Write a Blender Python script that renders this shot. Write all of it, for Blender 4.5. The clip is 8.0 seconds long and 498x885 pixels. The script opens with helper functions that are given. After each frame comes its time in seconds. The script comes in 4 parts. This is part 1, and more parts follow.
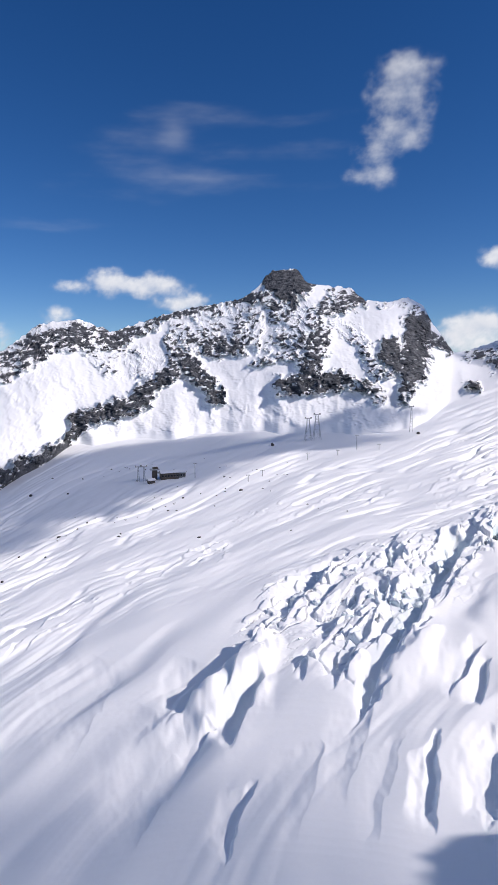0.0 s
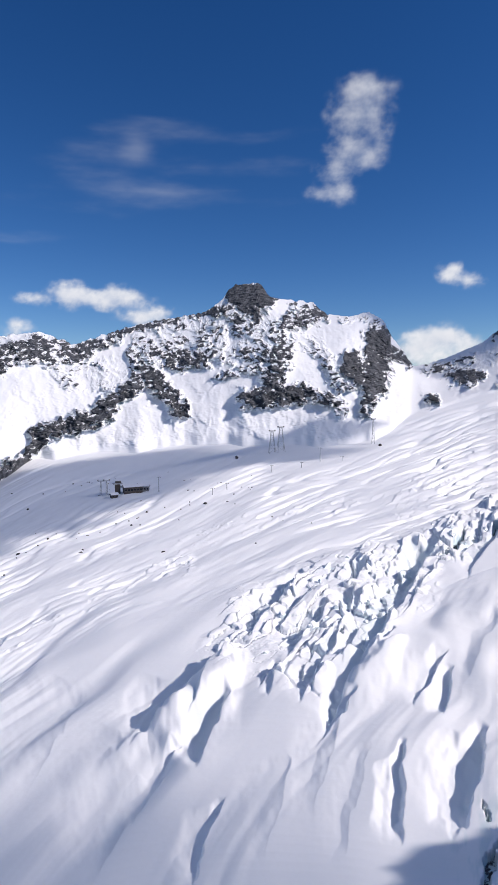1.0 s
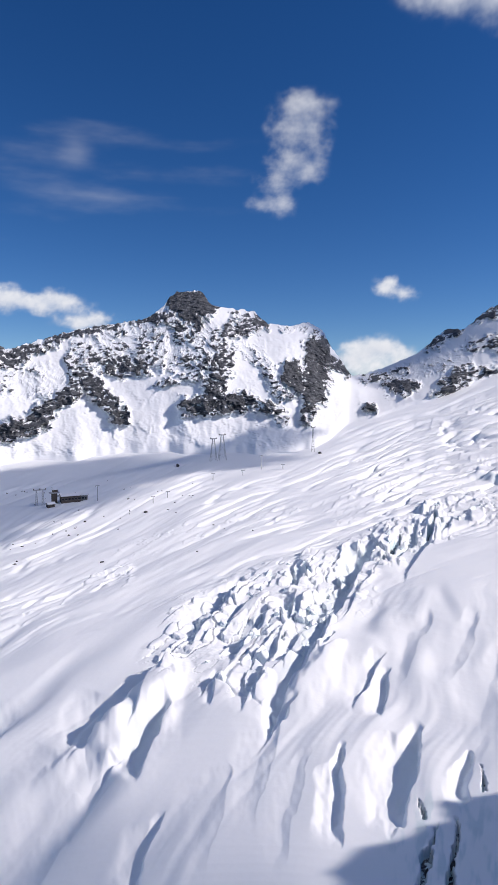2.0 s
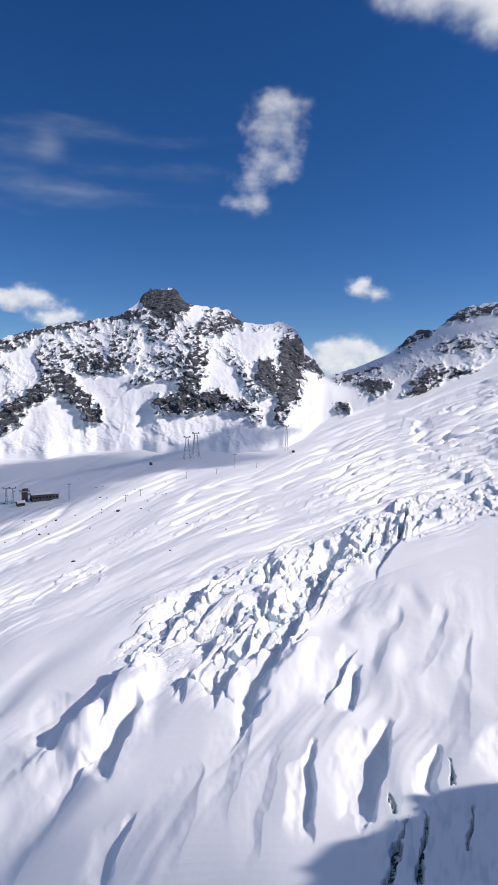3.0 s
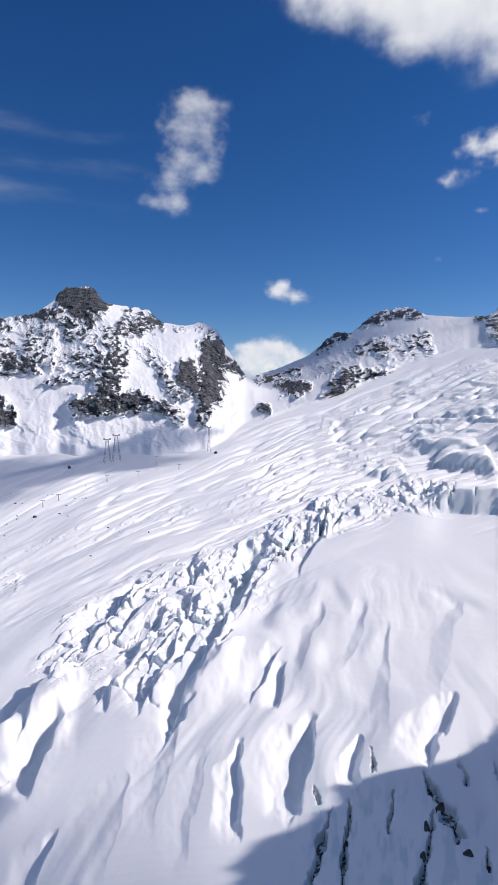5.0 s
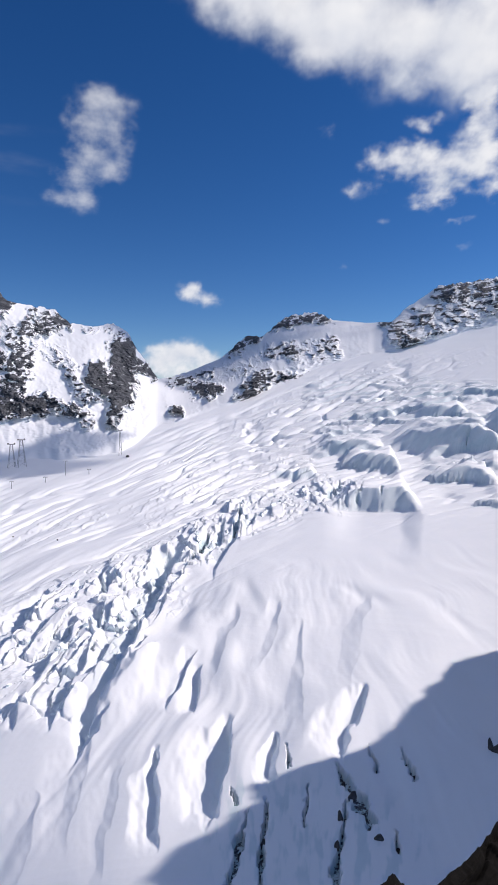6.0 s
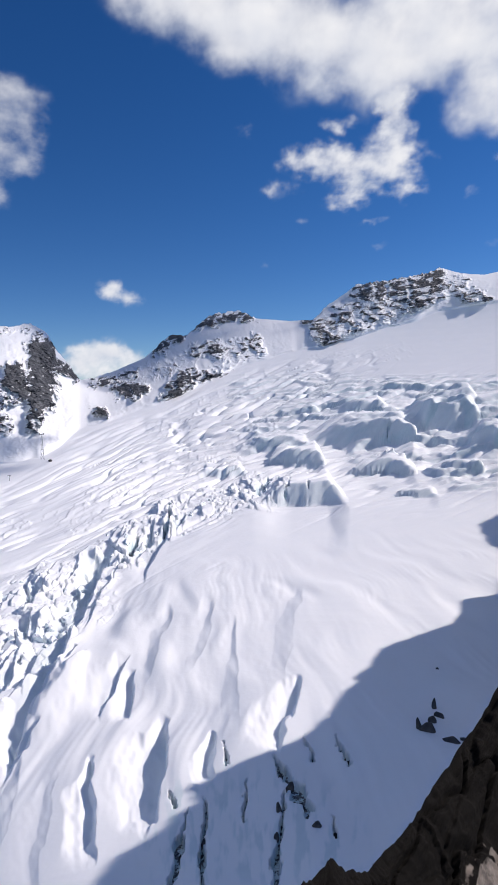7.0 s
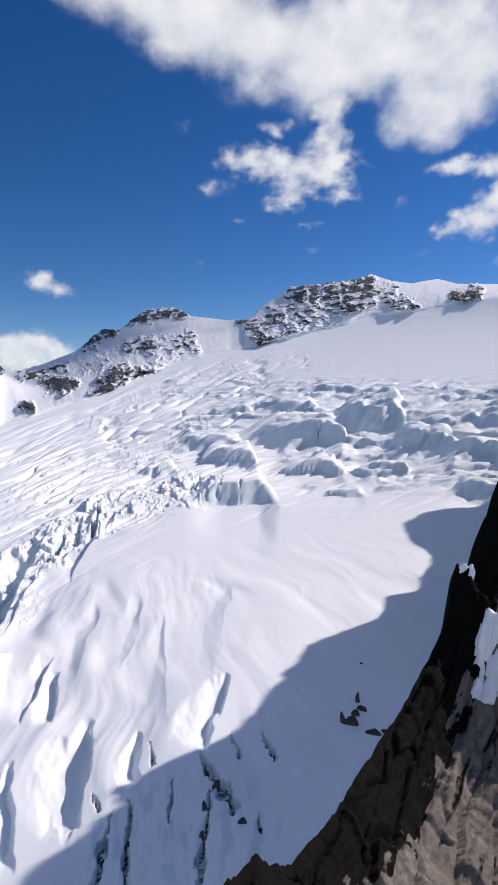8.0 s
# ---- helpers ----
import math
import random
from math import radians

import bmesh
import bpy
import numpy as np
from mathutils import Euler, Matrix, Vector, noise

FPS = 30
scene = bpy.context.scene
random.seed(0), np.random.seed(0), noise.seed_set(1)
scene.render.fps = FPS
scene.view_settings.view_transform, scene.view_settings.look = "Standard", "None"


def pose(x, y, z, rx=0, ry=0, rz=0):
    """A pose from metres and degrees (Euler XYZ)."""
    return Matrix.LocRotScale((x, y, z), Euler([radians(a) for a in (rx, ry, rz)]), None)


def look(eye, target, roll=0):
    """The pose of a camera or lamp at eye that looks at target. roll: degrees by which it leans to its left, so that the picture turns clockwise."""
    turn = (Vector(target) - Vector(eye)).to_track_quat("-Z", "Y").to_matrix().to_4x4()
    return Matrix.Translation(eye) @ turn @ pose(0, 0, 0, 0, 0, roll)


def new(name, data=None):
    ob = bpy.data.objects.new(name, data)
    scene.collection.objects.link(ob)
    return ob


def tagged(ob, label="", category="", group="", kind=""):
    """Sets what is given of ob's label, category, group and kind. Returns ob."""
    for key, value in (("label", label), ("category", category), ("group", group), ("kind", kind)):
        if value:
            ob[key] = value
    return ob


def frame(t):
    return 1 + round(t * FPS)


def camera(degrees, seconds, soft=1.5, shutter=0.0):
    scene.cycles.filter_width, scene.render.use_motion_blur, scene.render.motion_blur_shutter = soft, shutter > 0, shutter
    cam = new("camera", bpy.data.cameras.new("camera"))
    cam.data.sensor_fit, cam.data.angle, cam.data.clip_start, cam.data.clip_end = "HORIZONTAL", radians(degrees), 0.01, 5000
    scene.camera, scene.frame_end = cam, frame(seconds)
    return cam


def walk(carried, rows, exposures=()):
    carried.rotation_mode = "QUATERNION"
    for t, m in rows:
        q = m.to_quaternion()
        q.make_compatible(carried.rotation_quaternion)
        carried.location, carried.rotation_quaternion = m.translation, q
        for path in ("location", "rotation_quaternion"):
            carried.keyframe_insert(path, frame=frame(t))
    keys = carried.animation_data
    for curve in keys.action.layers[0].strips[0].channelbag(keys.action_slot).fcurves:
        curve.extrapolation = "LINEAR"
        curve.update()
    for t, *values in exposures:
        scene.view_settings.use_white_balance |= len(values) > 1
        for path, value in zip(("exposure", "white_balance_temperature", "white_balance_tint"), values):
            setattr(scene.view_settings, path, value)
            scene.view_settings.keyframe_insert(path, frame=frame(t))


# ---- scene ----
# ---- the camera: it stands on a crag above the glacier and turns to the right ----
EYE = 150.0
cam = camera(45.68, 8.0, 1.5)
TURNS = [
    (0, 83.517, 0.375, -0.043),
    (0.5, 84.004, 0.344, -1.313),
    (1, 84.742, 0.408, -3.536),
    (1.5, 85.27, 0.273, -6.738),
    (1.7, 85.456, 0.111, -7.873),
    (2.8, 85.36, -0.457, -11.289),
    (3, 85.363, -0.537, -11.709),
    (3.5, 85.574, -0.558, -13.079),
    (4, 85.544, -0.714, -15.345),
    (4.2, 85.537, -0.687, -16.414),
    (5.3, 85.492, -0.364, -20.802),
    (5.5, 85.481, -0.387, -22.367),
    (6, 85.843, -0.371, -27.688),
    (6.5, 85.791, 0.161, -31.271),
    (7, 85.677, 0.951, -34.823),
    (7.5, 85.554, 0.752, -37.83),
    (8, 85.526, -0.621, -41.244),
]
walk(cam, [(t, pose(0, 0, EYE, rx, ry, rz)) for t, rx, ry, rz in TURNS])

# ---- world, sun ----
SUN_AZ, SUN_EL = 105.0, 34.0
world = bpy.data.worlds.new("sky")
scene.world = world
world.use_nodes = True
wn = world.node_tree.nodes
wl = world.node_tree.links
sky = wn.new("ShaderNodeTexSky")
sky.sky_type = "NISHITA"
sky.sun_disc = False
sky.sun_elevation = radians(SUN_EL)
sky.sun_rotation = radians(SUN_AZ)
sky.altitude = 2900
sky.air_density, sky.dust_density, sky.ozone_density = 1.0, 0.0, 3.0
deep = wn.new("ShaderNodeHueSaturation")
deep.inputs["Hue"].default_value = 0.510
deep.inputs["Saturation"].default_value = 1.29
wl.new(sky.outputs[0], deep.inputs["Color"])
back = wn["Background"]
wl.new(deep.outputs[0], back.inputs[0])
back.inputs[1].default_value = 0.0935
sun = new("sun", bpy.data.lights.new("sun", "SUN"))
sun.data.energy, sun.data.angle, sun.data.color = 4.28, radians(0.53), (1.0, 0.888, 0.835)


def heading(az, el=0.0):
    """The unit vector towards an azimuth (from ahead, to the right) and an elevation, in degrees."""
    a, e = radians(az), radians(el)
    return Vector((math.sin(a) * math.cos(e), math.cos(a) * math.cos(e), math.sin(e)))


SUNWARD = heading(SUN_AZ, SUN_EL)
sun.matrix_world = look(SUNWARD * 100, (0, 0, 0))


# ---- noise on arrays ----
def hashed(ix, iy, seed):
    h = (ix.astype(np.int64) * 374761393 + iy.astype(np.int64) * 668265263 + seed * 1274126177) & 0xFFFFFFFF
    h = ((h ^ (h >> 13)) * 1274126177) & 0xFFFFFFFF
    h = ((h ^ (h >> 16)) * 2246822519) & 0xFFFFFFFF
    return ((h ^ (h >> 15)) & 0xFFFFFF) / float(0xFFFFFF)


def perlin(x, y, seed=0):
    """Gradient noise, about -0.7 to 0.7."""
    ix, iy = np.floor(x), np.floor(y)
    fx, fy = x - ix, y - iy
    sx, sy = fx * fx * fx * (fx * (fx * 6 - 15) + 10), fy * fy * fy * (fy * (fy * 6 - 15) + 10)

    def corner(dx, dy):
        a = hashed(ix + dx, iy + dy, seed) * 2 * np.pi
        return np.cos(a) * (fx - dx) + np.sin(a) * (fy - dy)

    low = corner(0, 0) * (1 - sx) + corner(1, 0) * sx
    high = corner(0, 1) * (1 - sx) + corner(1, 1) * sx
    return low * (1 - sy) + high * sy


def fbm(x, y, octaves=4, seed=0, gain=0.5):
    total, size, scale = 0, 1.0, 1.0
    for n in range(octaves):
        total = total + size * perlin(x * scale, y * scale, seed + n)
        size, scale = size * gain, scale * 2.03
    return total


def ridged(x, y, octaves=4, seed=0, gain=0.5):
    total, size, scale = 0, 1.0, 1.0
    for n in range(octaves):
        total = total + size * (1 - 2.2 * np.abs(perlin(x * scale, y * scale, seed + n)))
        size, scale = size * gain, scale * 2.07
    return total


def cells(x, y, seed=0):
    """Cell noise: the offset from the cell's seed along y, the distance to its border, and two random numbers of the cell."""
    ix, iy = np.floor(x), np.floor(y)
    first, second = np.full(x.shape, 9.0), np.full(x.shape, 9.0)
    one, two, off = np.zeros(x.shape), np.zeros(x.shape), np.zeros(x.shape)
    for dx in (-1, 0, 1):
        for dy in (-1, 0, 1):
            px = ix + dx + 0.1 + 0.8 * hashed(ix + dx, iy + dy, seed)
            py = iy + dy + 0.1 + 0.8 * hashed(ix + dx, iy + dy, seed + 1)
            d = np.hypot(px - x, py - y)
            near = d < first
            second = np.where(near, first, np.minimum(second, d))
            one = np.where(near, hashed(ix + dx, iy + dy, seed + 2), one)
            two = np.where(near, hashed(ix + dx, iy + dy, seed + 3), two)
            off = np.where(near, y - py, off)
            first = np.where(near, d, first)
    return off, second - first, one, two


def smooth(lo, hi, x):
    s = np.clip((x - lo) / (hi - lo), 0, 1)
    return s * s * (3 - 2 * s)


def bands(a, e, rows):
    """The largest weight of a set of soft strokes on the sky's sphere; rows of az, el, az, el, half width, weight."""
    best = np.zeros(a.shape)
    for a0, e0, a1, e1, wide, weight in rows:
        da, de = a1 - a0, e1 - e0
        s = np.clip(((a - a0) * da + (e - e0) * de) / max(da * da + de * de, 1e-6), 0, 1)
        d = np.hypot(a - a0 - s * da, e - e0 - s * de)
        best = np.maximum(best, weight * smooth(1.5, 0.5, d / wide))
    return best


# ---- materials ----
def material(name):
    m = bpy.data.materials.new(name)
    m.use_nodes = True
    return m, m.node_tree.nodes, m.node_tree.links, m.node_tree.nodes["Principled BSDF"]


def noise_node(n, l, scale, detail=6.0, coord=None, rough=0.55):
    t = n.new("ShaderNodeTexNoise")
    t.inputs["Scale"].default_value, t.inputs["Detail"].default_value = scale, detail
    t.inputs["Roughness"].default_value = rough
    if coord is None:
        coord = n.new("ShaderNodeTexCoord").outputs["Object"]
    l.new(coord, t.inputs["Vector"])
    return t.outputs["Fac"]


def ramp(n, l, fac, stops):
    r = n.new("ShaderNodeValToRGB")
    while len(r.color_ramp.elements) < len(stops):
        r.color_ramp.elements.new(0.5)
    for el, (p, c) in zip(r.color_ramp.elements, stops):
        el.position = p
        el.color = (*c, 1) if isinstance(c, tuple) else (c, c, c, 1)
    l.new(fac, r.inputs["Fac"])
    return r.outputs["Color"]


def mixed(n, l, fac, a, b):
    x = n.new("ShaderNodeMix")
    x.data_type = "RGBA"
    for source, socket in ((fac, x.inputs[0]), (a, x.inputs[6]), (b, x.inputs[7])):
        if isinstance(source, (tuple, float, int)):
            socket.default_value = (*source, 1) if isinstance(source, tuple) else source
        else:
            l.new(source, socket)
    return x.outputs[2]


def math_node(n, l, kind, a, b=None, clamp=False):
    x = n.new("ShaderNodeMath")
    x.operation, x.use_clamp = kind, clamp
    for source, socket in ((a, x.inputs[0]), (b, x.inputs[1])):
        if source is None:
            continue
        if isinstance(source, (float, int)):
            socket.default_value = source
        else:
            l.new(source, socket)
    return x.outputs[0]


def bump(n, l, p, height, strength, distance):
    b = n.new("ShaderNodeBump")
    b.inputs["Strength"].default_value, b.inputs["Distance"].default_value = strength, distance
    l.new(height, b.inputs["Height"])
    l.new(b.outputs[0], p.inputs["Normal"])
    return b


SNOW_HI, SNOW_LO = (0.90, 0.92, 0.94), (0.83, 0.868, 0.90)
ICE_HI, ICE_LO = (0.62, 0.76, 0.79), (0.40, 0.55, 0.60)


def terrain_material(name, dark, light, grain):
    """Snow over ice over rock: the mesh says where rock and ice come to the surface. On the glacier, rock only paints
    crack shade.
    """
    m, n, l, p = material(name)
    rock_at = n.new("ShaderNodeAttribute")
    rock_at.attribute_name = "rock"
    ice_at = n.new("ShaderNodeAttribute")
    ice_at.attribute_name = "ice"
    fine = noise_node(n, l, grain, 8)
    wide = noise_node(n, l, grain * 0.12, 5)
    grit = noise_node(n, l, grain * 2.6, 6, None, .68)
    snow = mixed(n, l, wide, SNOW_LO, SNOW_HI)
    ice = mixed(n, l, fine, ICE_LO, ICE_HI)
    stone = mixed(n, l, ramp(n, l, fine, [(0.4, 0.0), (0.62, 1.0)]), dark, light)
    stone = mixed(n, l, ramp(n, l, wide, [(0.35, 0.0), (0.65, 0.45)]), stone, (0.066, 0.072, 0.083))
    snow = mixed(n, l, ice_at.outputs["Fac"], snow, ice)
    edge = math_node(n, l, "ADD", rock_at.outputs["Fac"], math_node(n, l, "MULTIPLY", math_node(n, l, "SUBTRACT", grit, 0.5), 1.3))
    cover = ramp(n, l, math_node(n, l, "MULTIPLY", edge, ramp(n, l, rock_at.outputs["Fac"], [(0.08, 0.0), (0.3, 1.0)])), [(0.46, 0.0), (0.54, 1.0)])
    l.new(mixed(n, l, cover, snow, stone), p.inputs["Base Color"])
    l.new(ramp(n, l, rock_at.outputs["Fac"], [(0.0, 0.62), (1.0, 0.9)]), p.inputs["Roughness"])
    p.inputs["Specular IOR Level"].default_value = 0.25
    height = math_node(n, l, "MULTIPLY", fine, math_node(n, l, "ADD", rock_at.outputs["Fac"], 0.035))
    bump(n, l, p, height, 0.9, 2.0 / grain * 0.3)
    return m


GLACIER = terrain_material("glacier_snow", (0.05, 0.05, 0.052), (0.16, 0.155, 0.15), 0.25)
MOUNTAIN = terrain_material("mountain_rock_and_snow", (0.02, 0.025, 0.033), (0.135, 0.143, 0.158), 0.06)


def flat_material(name, dark, light, scale, rough=0.85, depth=0.02):
    m, n, l, p = material(name)
    f = noise_node(n, l, scale, 8)
    l.new(mixed(n, l, ramp(n, l, f, [(0.32, 0.0), (0.68, 1.0)]), dark, light), p.inputs["Base Color"])
    p.inputs["Roughness"].default_value = rough
    bump(n, l, p, f, 0.6, depth)
    return m


# ---- the lie of the land, seen from the crag: distance by azimuth and elevation ----
ELS = np.array([-70, -50, -40, -30, -20, -12, -8, -5, -2, 0, 3, 6, 9, 12.0])
FAR = np.log(np.array([
    [64, 136, 205, 320, 530, 930, 1220, 1500, 1900, 2150, 2400, 2600, 2700, 2800.0],
    [56, 110, 155, 240, 410, 730, 1010, 1280, 1560, 1780, 2050, 2250, 2400, 2500.0],
    [50, 96, 138, 212, 375, 640, 850, 1010, 1190, 1380, 1800, 2250, 2550, 2700.0]]))
SKY_A = [-60, -40, -22.6, -19.2, -15.7, -12.7, -9.3, -6.1, -2.1, -.6, .5, 1.2, 1.5, 2.2, 3.2, 4.5, 5.1, 5.6, 7.9, 9.6, 10.9, 13.2, 14.7, 16.1, 17, 18.3, 19,
         20.2, 21.8, 24.9, 26, 27, 27.7, 29, 30, 31.2, 33.9, 35.7, 39, 41.2, 42.2, 44.3, 45.1, 48.6, 51.7, 52.7, 54.3, 56.3, 58.5, 60.2, 63.6, 72, 95]
SKY_E = [1, 0, 2.1, 4.7, 5.2, 4.1, 5.3, 6.2, 6.9, 7.2, 7.9, 8.5, 9.1, 9.65, 9.75, 9.85, 9.3, 8.5, 8.2, 8, 6.9, 6.6, 7, 6.3, 4.7, 2.9, 1.9,
         2.1, 2.6, 3.9, 4.8, 5.8, 6.1, 6, 6.9, 7.9, 8.3, 7.5, 7.2, 7.3, 8.4, 9.7, 10.3, 10.6, 11, 11.3, 10.7, 10.4, 10.7, 10.2, 10, 9.5, 6]
FOOT_A = [-60, -40, -23.2, -16.7, -10.4, -2.2, 6.5, 15.5, 18.9, 22.8, 26, 29.2, 34.1, 39, 41.7, 47.6, 51.8, 55.9, 63.7, 72, 95]
FOOT_E = [-9, -11, -10.1, -6.4, -6.1, -5.4, -5.7, -5.3, -2.6, -1.6, -.6, .8, 2.9, 4.3, 4.7, 6.1, 7.1, 8, 8.7, 8, 5]
RIDGE_A = [-60, -25, 0, 12, 17.5, 19, 24, 34, 39, 45, 53, 66, 95]
RIDGE_R = [1900, 1900, 2350, 2250, 2150, 2500, 2650, 2750, 2750, 2650, 2750, 2950, 3000]


def softened(az, xs, ys, wide):
    """A curve through knots with its corners rounded over a width in degrees."""
    return sum(np.interp(az + k * wide, xs, ys) for k in (-1, -0.5, 0, 0.5, 1)) / 5


def reach(az, el):
    """The smooth distance to the ground at an azimuth and an elevation, in metres."""
    s = np.clip((az + 25) / 90, 0, 1)
    total = 0
    for k in (-1.2, -0.6, 0, 0.6, 1.2):
        left, mid, right = (np.interp(el + k, ELS, row) for row in FAR)
        total = total + (left * (1 - s) * (1 - 2 * s) + 4 * mid * s * (1 - s) + right * s * (2 * s - 1)) / 5
    return np.exp(total)


def ground_point(az, el):
    r = float(reach(np.array([az * 1.0]), np.array([el * 1.0]))[0])
    d = heading(az)
    return Vector((d.x * r, d.y * r, EYE + r * math.tan(radians(el))))


# ---- relief of the glacier ----
FLOW = radians(31)
# broken and crevassed zones: az, el, az, el, half width, weight
SERACS = [(.4, -25, 4.4, -22.5, 1.6, .8), (4.4, -22.5, 14, -21, 3, 1), (8, -19, 15.3, -17, 1.8, 1), (14, -21, 20, -16, 2.2, 1), (20, -15.5, 27, -11.3, 1.6, 1),
          (27, -11, 37, -8.6, 1.4, .8), (4, -26, 10, -26.5, 1.4, .6)]
SMALL = [(-24, -23.2, -13.5, -20.6, 1, .8), (-13.5, -20.6, -3, -16.5, .9, .8), (-3, -14.5, 18, -10, .9, .3), (20, -9, 30, -5, 1.2, .45), (26, -3, 36, 2.2, 1.2, .4),
         (30, -7, 36, -3, 1.5, .4), (18, -12, 26, -8, .8, .3), (40, 3.6, 50, 4.2, .5, .4)]
FALL = [(36, -3.5, 41, -1.2, 1.8, .8), (41, -1.2, 66, -1.2, 1.8, 1), (46, -4.2, 66, -4.4, 1.8, 1), (54, -7, 66, -7.5, 1.5, .8)]
RANKS = [(21, -6.5, 30, -3.4, 1.3, .9), (30, -3, 41, 1.4, 1.7, 1), (41, 2.2, 48, 3.6, .9, .3), (22, -9.5, 33, -6.5, 1.4, .8), (34, -1.6, 40, 2.6, 1.2, .4)]
LEDGES = [(34, 1, 45, .8, 1.2, 1), (45, .9, 66, .6, .9, 1)]
# wind-cut troughs with a steep shaded wall on the right: az, el of head and foot, width, depth by width, share of the wall
TROUGHS = [(26.8, -28.9, 24.7, -36.1, 3.3, .45, .1), (30.3, -30.3, 31.2, -33.6, 1.5, .5, .25), (19.3, -31.3, 18.3, -37.8, 1.6, .55, .25), 
           (-3.2, -31.8, -4.9, -33.5, .8, .5, .25), (13.9, -28, 11.3, -30.3, 1.2, .5, .25), (39.4, -26.5, 37.6, -31.8, 2.4, .4, .25)]
CUTS = [(21.5, -15.4, 18.9, -17.3, 1.4, .6, .25), (14, -19.2, 13.2, -20.8, 1, .6, .25), (15.3, -16.9, 13.7, -18.3, .8, .6, .25),
        (17.8, -22.4, 16.6, -23.5, .7, .6, .25), (25.5, -12.3, 23.5, -15, .8, .6, .25), (28.6, -11, 27.3, -12.6, .8, .6, .25)]
# drops: the snow breaks off along a line and leaves a shaded trough on the left: az, el of head and foot, width, depth by width
DROPS = [(21.7, -13.8, 11.5, -30.0, 1.2, .8), (12.3, -22.5, 8.8, -28.3, 1.0, .8), (11.2, -20.3, 7.4, -24.7, 0.9, .8), (8.9, -18.0, 3.2, -22.9, 0.8, .8),
         (-3, -27.6, -8.0, -31.4, 1.2, .6), (1.5, -28.4, -1.9, -33.2, 1.6, .7), (0.6, -36.5, -2.6, -41.3, 1.0, .6), (22.4, -23.5, 19.9, -27.8, 0.9, .7),
         (23.2, -24.5, 22.4, -28.1, 0.8, .8), (6.4, -25.6, 5.5, -28.3, 0.5, .7), (18.2, -19.9, 14.2, -26.6, 0.6, .8), (15.3, -16.9, 13.7, -17.7, 0.5, .9),
         (14.5, -19.0, 13.8, -21.0, 0.6, .9), (26.9, -12.0, 24.4, -16.3, 0.5, .9), (13.1, -29.3, 11.3, -30.7, 0.7, .7), (-0.2, -25.7, -2.5, -29.5, 0.9, .5)]
# snow ridges with a steep shaded flank on the left
RIDGES = [(2.4, -24.4, -6, -30.4, 3.0, .72, .3), (8.7, -18.4, 3.2, -22.1, 1.1, .5, .5), (5.4, -20.6, 2.5, -23.5, 1, .5, .5), (18.5, -23, 13.5, -27.8, 1.5, .5, .5), (27.6, -10.4, 25.6, -13.2, .9, .5, .5), (-5, -28, -11, -33, 1.6, .3, .5)]
# great blocks of the icefall with a steep shaded front: az of both ends, el of the foot and of the crest
BLOCKS = [(35.5, 43.9, -11.1, -7.8), (33.4, 41.2, -5.5, -3.8), (36.3, 42.2, -7.3, -4.8), (40.1, 51, -5.3, -2.5), (43.9, 50.8, -7.8, -5.8), (42.7, 48, -2.2, -.5), (49.4, 56.3, -3.9, -.2),
          (54.6, 60.7, -5.4, -3), (60.3, 65, -5.4, -4), (55, 60.7, -2.7, -1.7), (61.1, 66, -2.6, -1.3), (42.4, 57, .3, .85), (48, 52.7, -9.5, -8.6), (60.4, 65, -9.3, -7.4), (30, 34.4, -7.6, -6.4), (52, 57, -7.4, -6.2), (57.5, 66, .2, .8)]
SOFT = [(33.5, -21, 33.3, -29.5, 3, .1, .5), (31.4, -19.5, 29.5, -25, 2.6, .1, .5), (-4, -33, -12, -40, 5, .1, .5), (8, -33, 5, -40, 3, .08, .5), (12.6, -30, 10, -37, 2.6, .12, .5),
        (-12, -27, -18, -33, 4, .08, .5), (15.5, -32, 13, -40, 2, .1, .5), (40, -18, 38, -26, 4, .07, .5), (27, -20, 24, -26, 2.6, .1, .5), (-16, -15, -24, -18, 3, .05, .5)]
CRACKS = [(36.4, -32.2, 40.5, -36.4, .6), (37.9, -34.6, 36.6, -41.2, .4), (29.8, -35, 29, -41, .3), (42.7, -30.5, 44.4, -32.6, .28), (39.8, -30.5, 41.1, -33.3, .22),
          (28, -35.7, 25.8, -41, .5), (42.5, -36.3, 43.1, -37.9, .25), (26.2, -34.3, 26.8, -36.2, .2), (31.5, -31, 32, -33, .16), (27.2, -10.6, 26.2, -13, .22), (24.2, -12.6, 22.6, -14.6, .2),
          (36.6, -7.3, 35.6, -9.4, .25), (34, -34, 33.6, -37, .2), (14.5, -19.8, 13.9, -20.6, .15), (19.5, -16.2, 18.4, -17.2, .18), (12.8, -22.2, 12.4, -22.9, .12), (10.5, -20.5, 9.8, -21.2, .12), (17.3, -17.6, 16.9, -18.4, .12),
          (22.6, -14.4, 21.8, -15.3, .16), (48.4, -3.2, 48.1, -4, .12), (38.6, -8.6, 38.2, -9.8, .12), (40.6, -8.8, 40.5, -9.6, .1)]


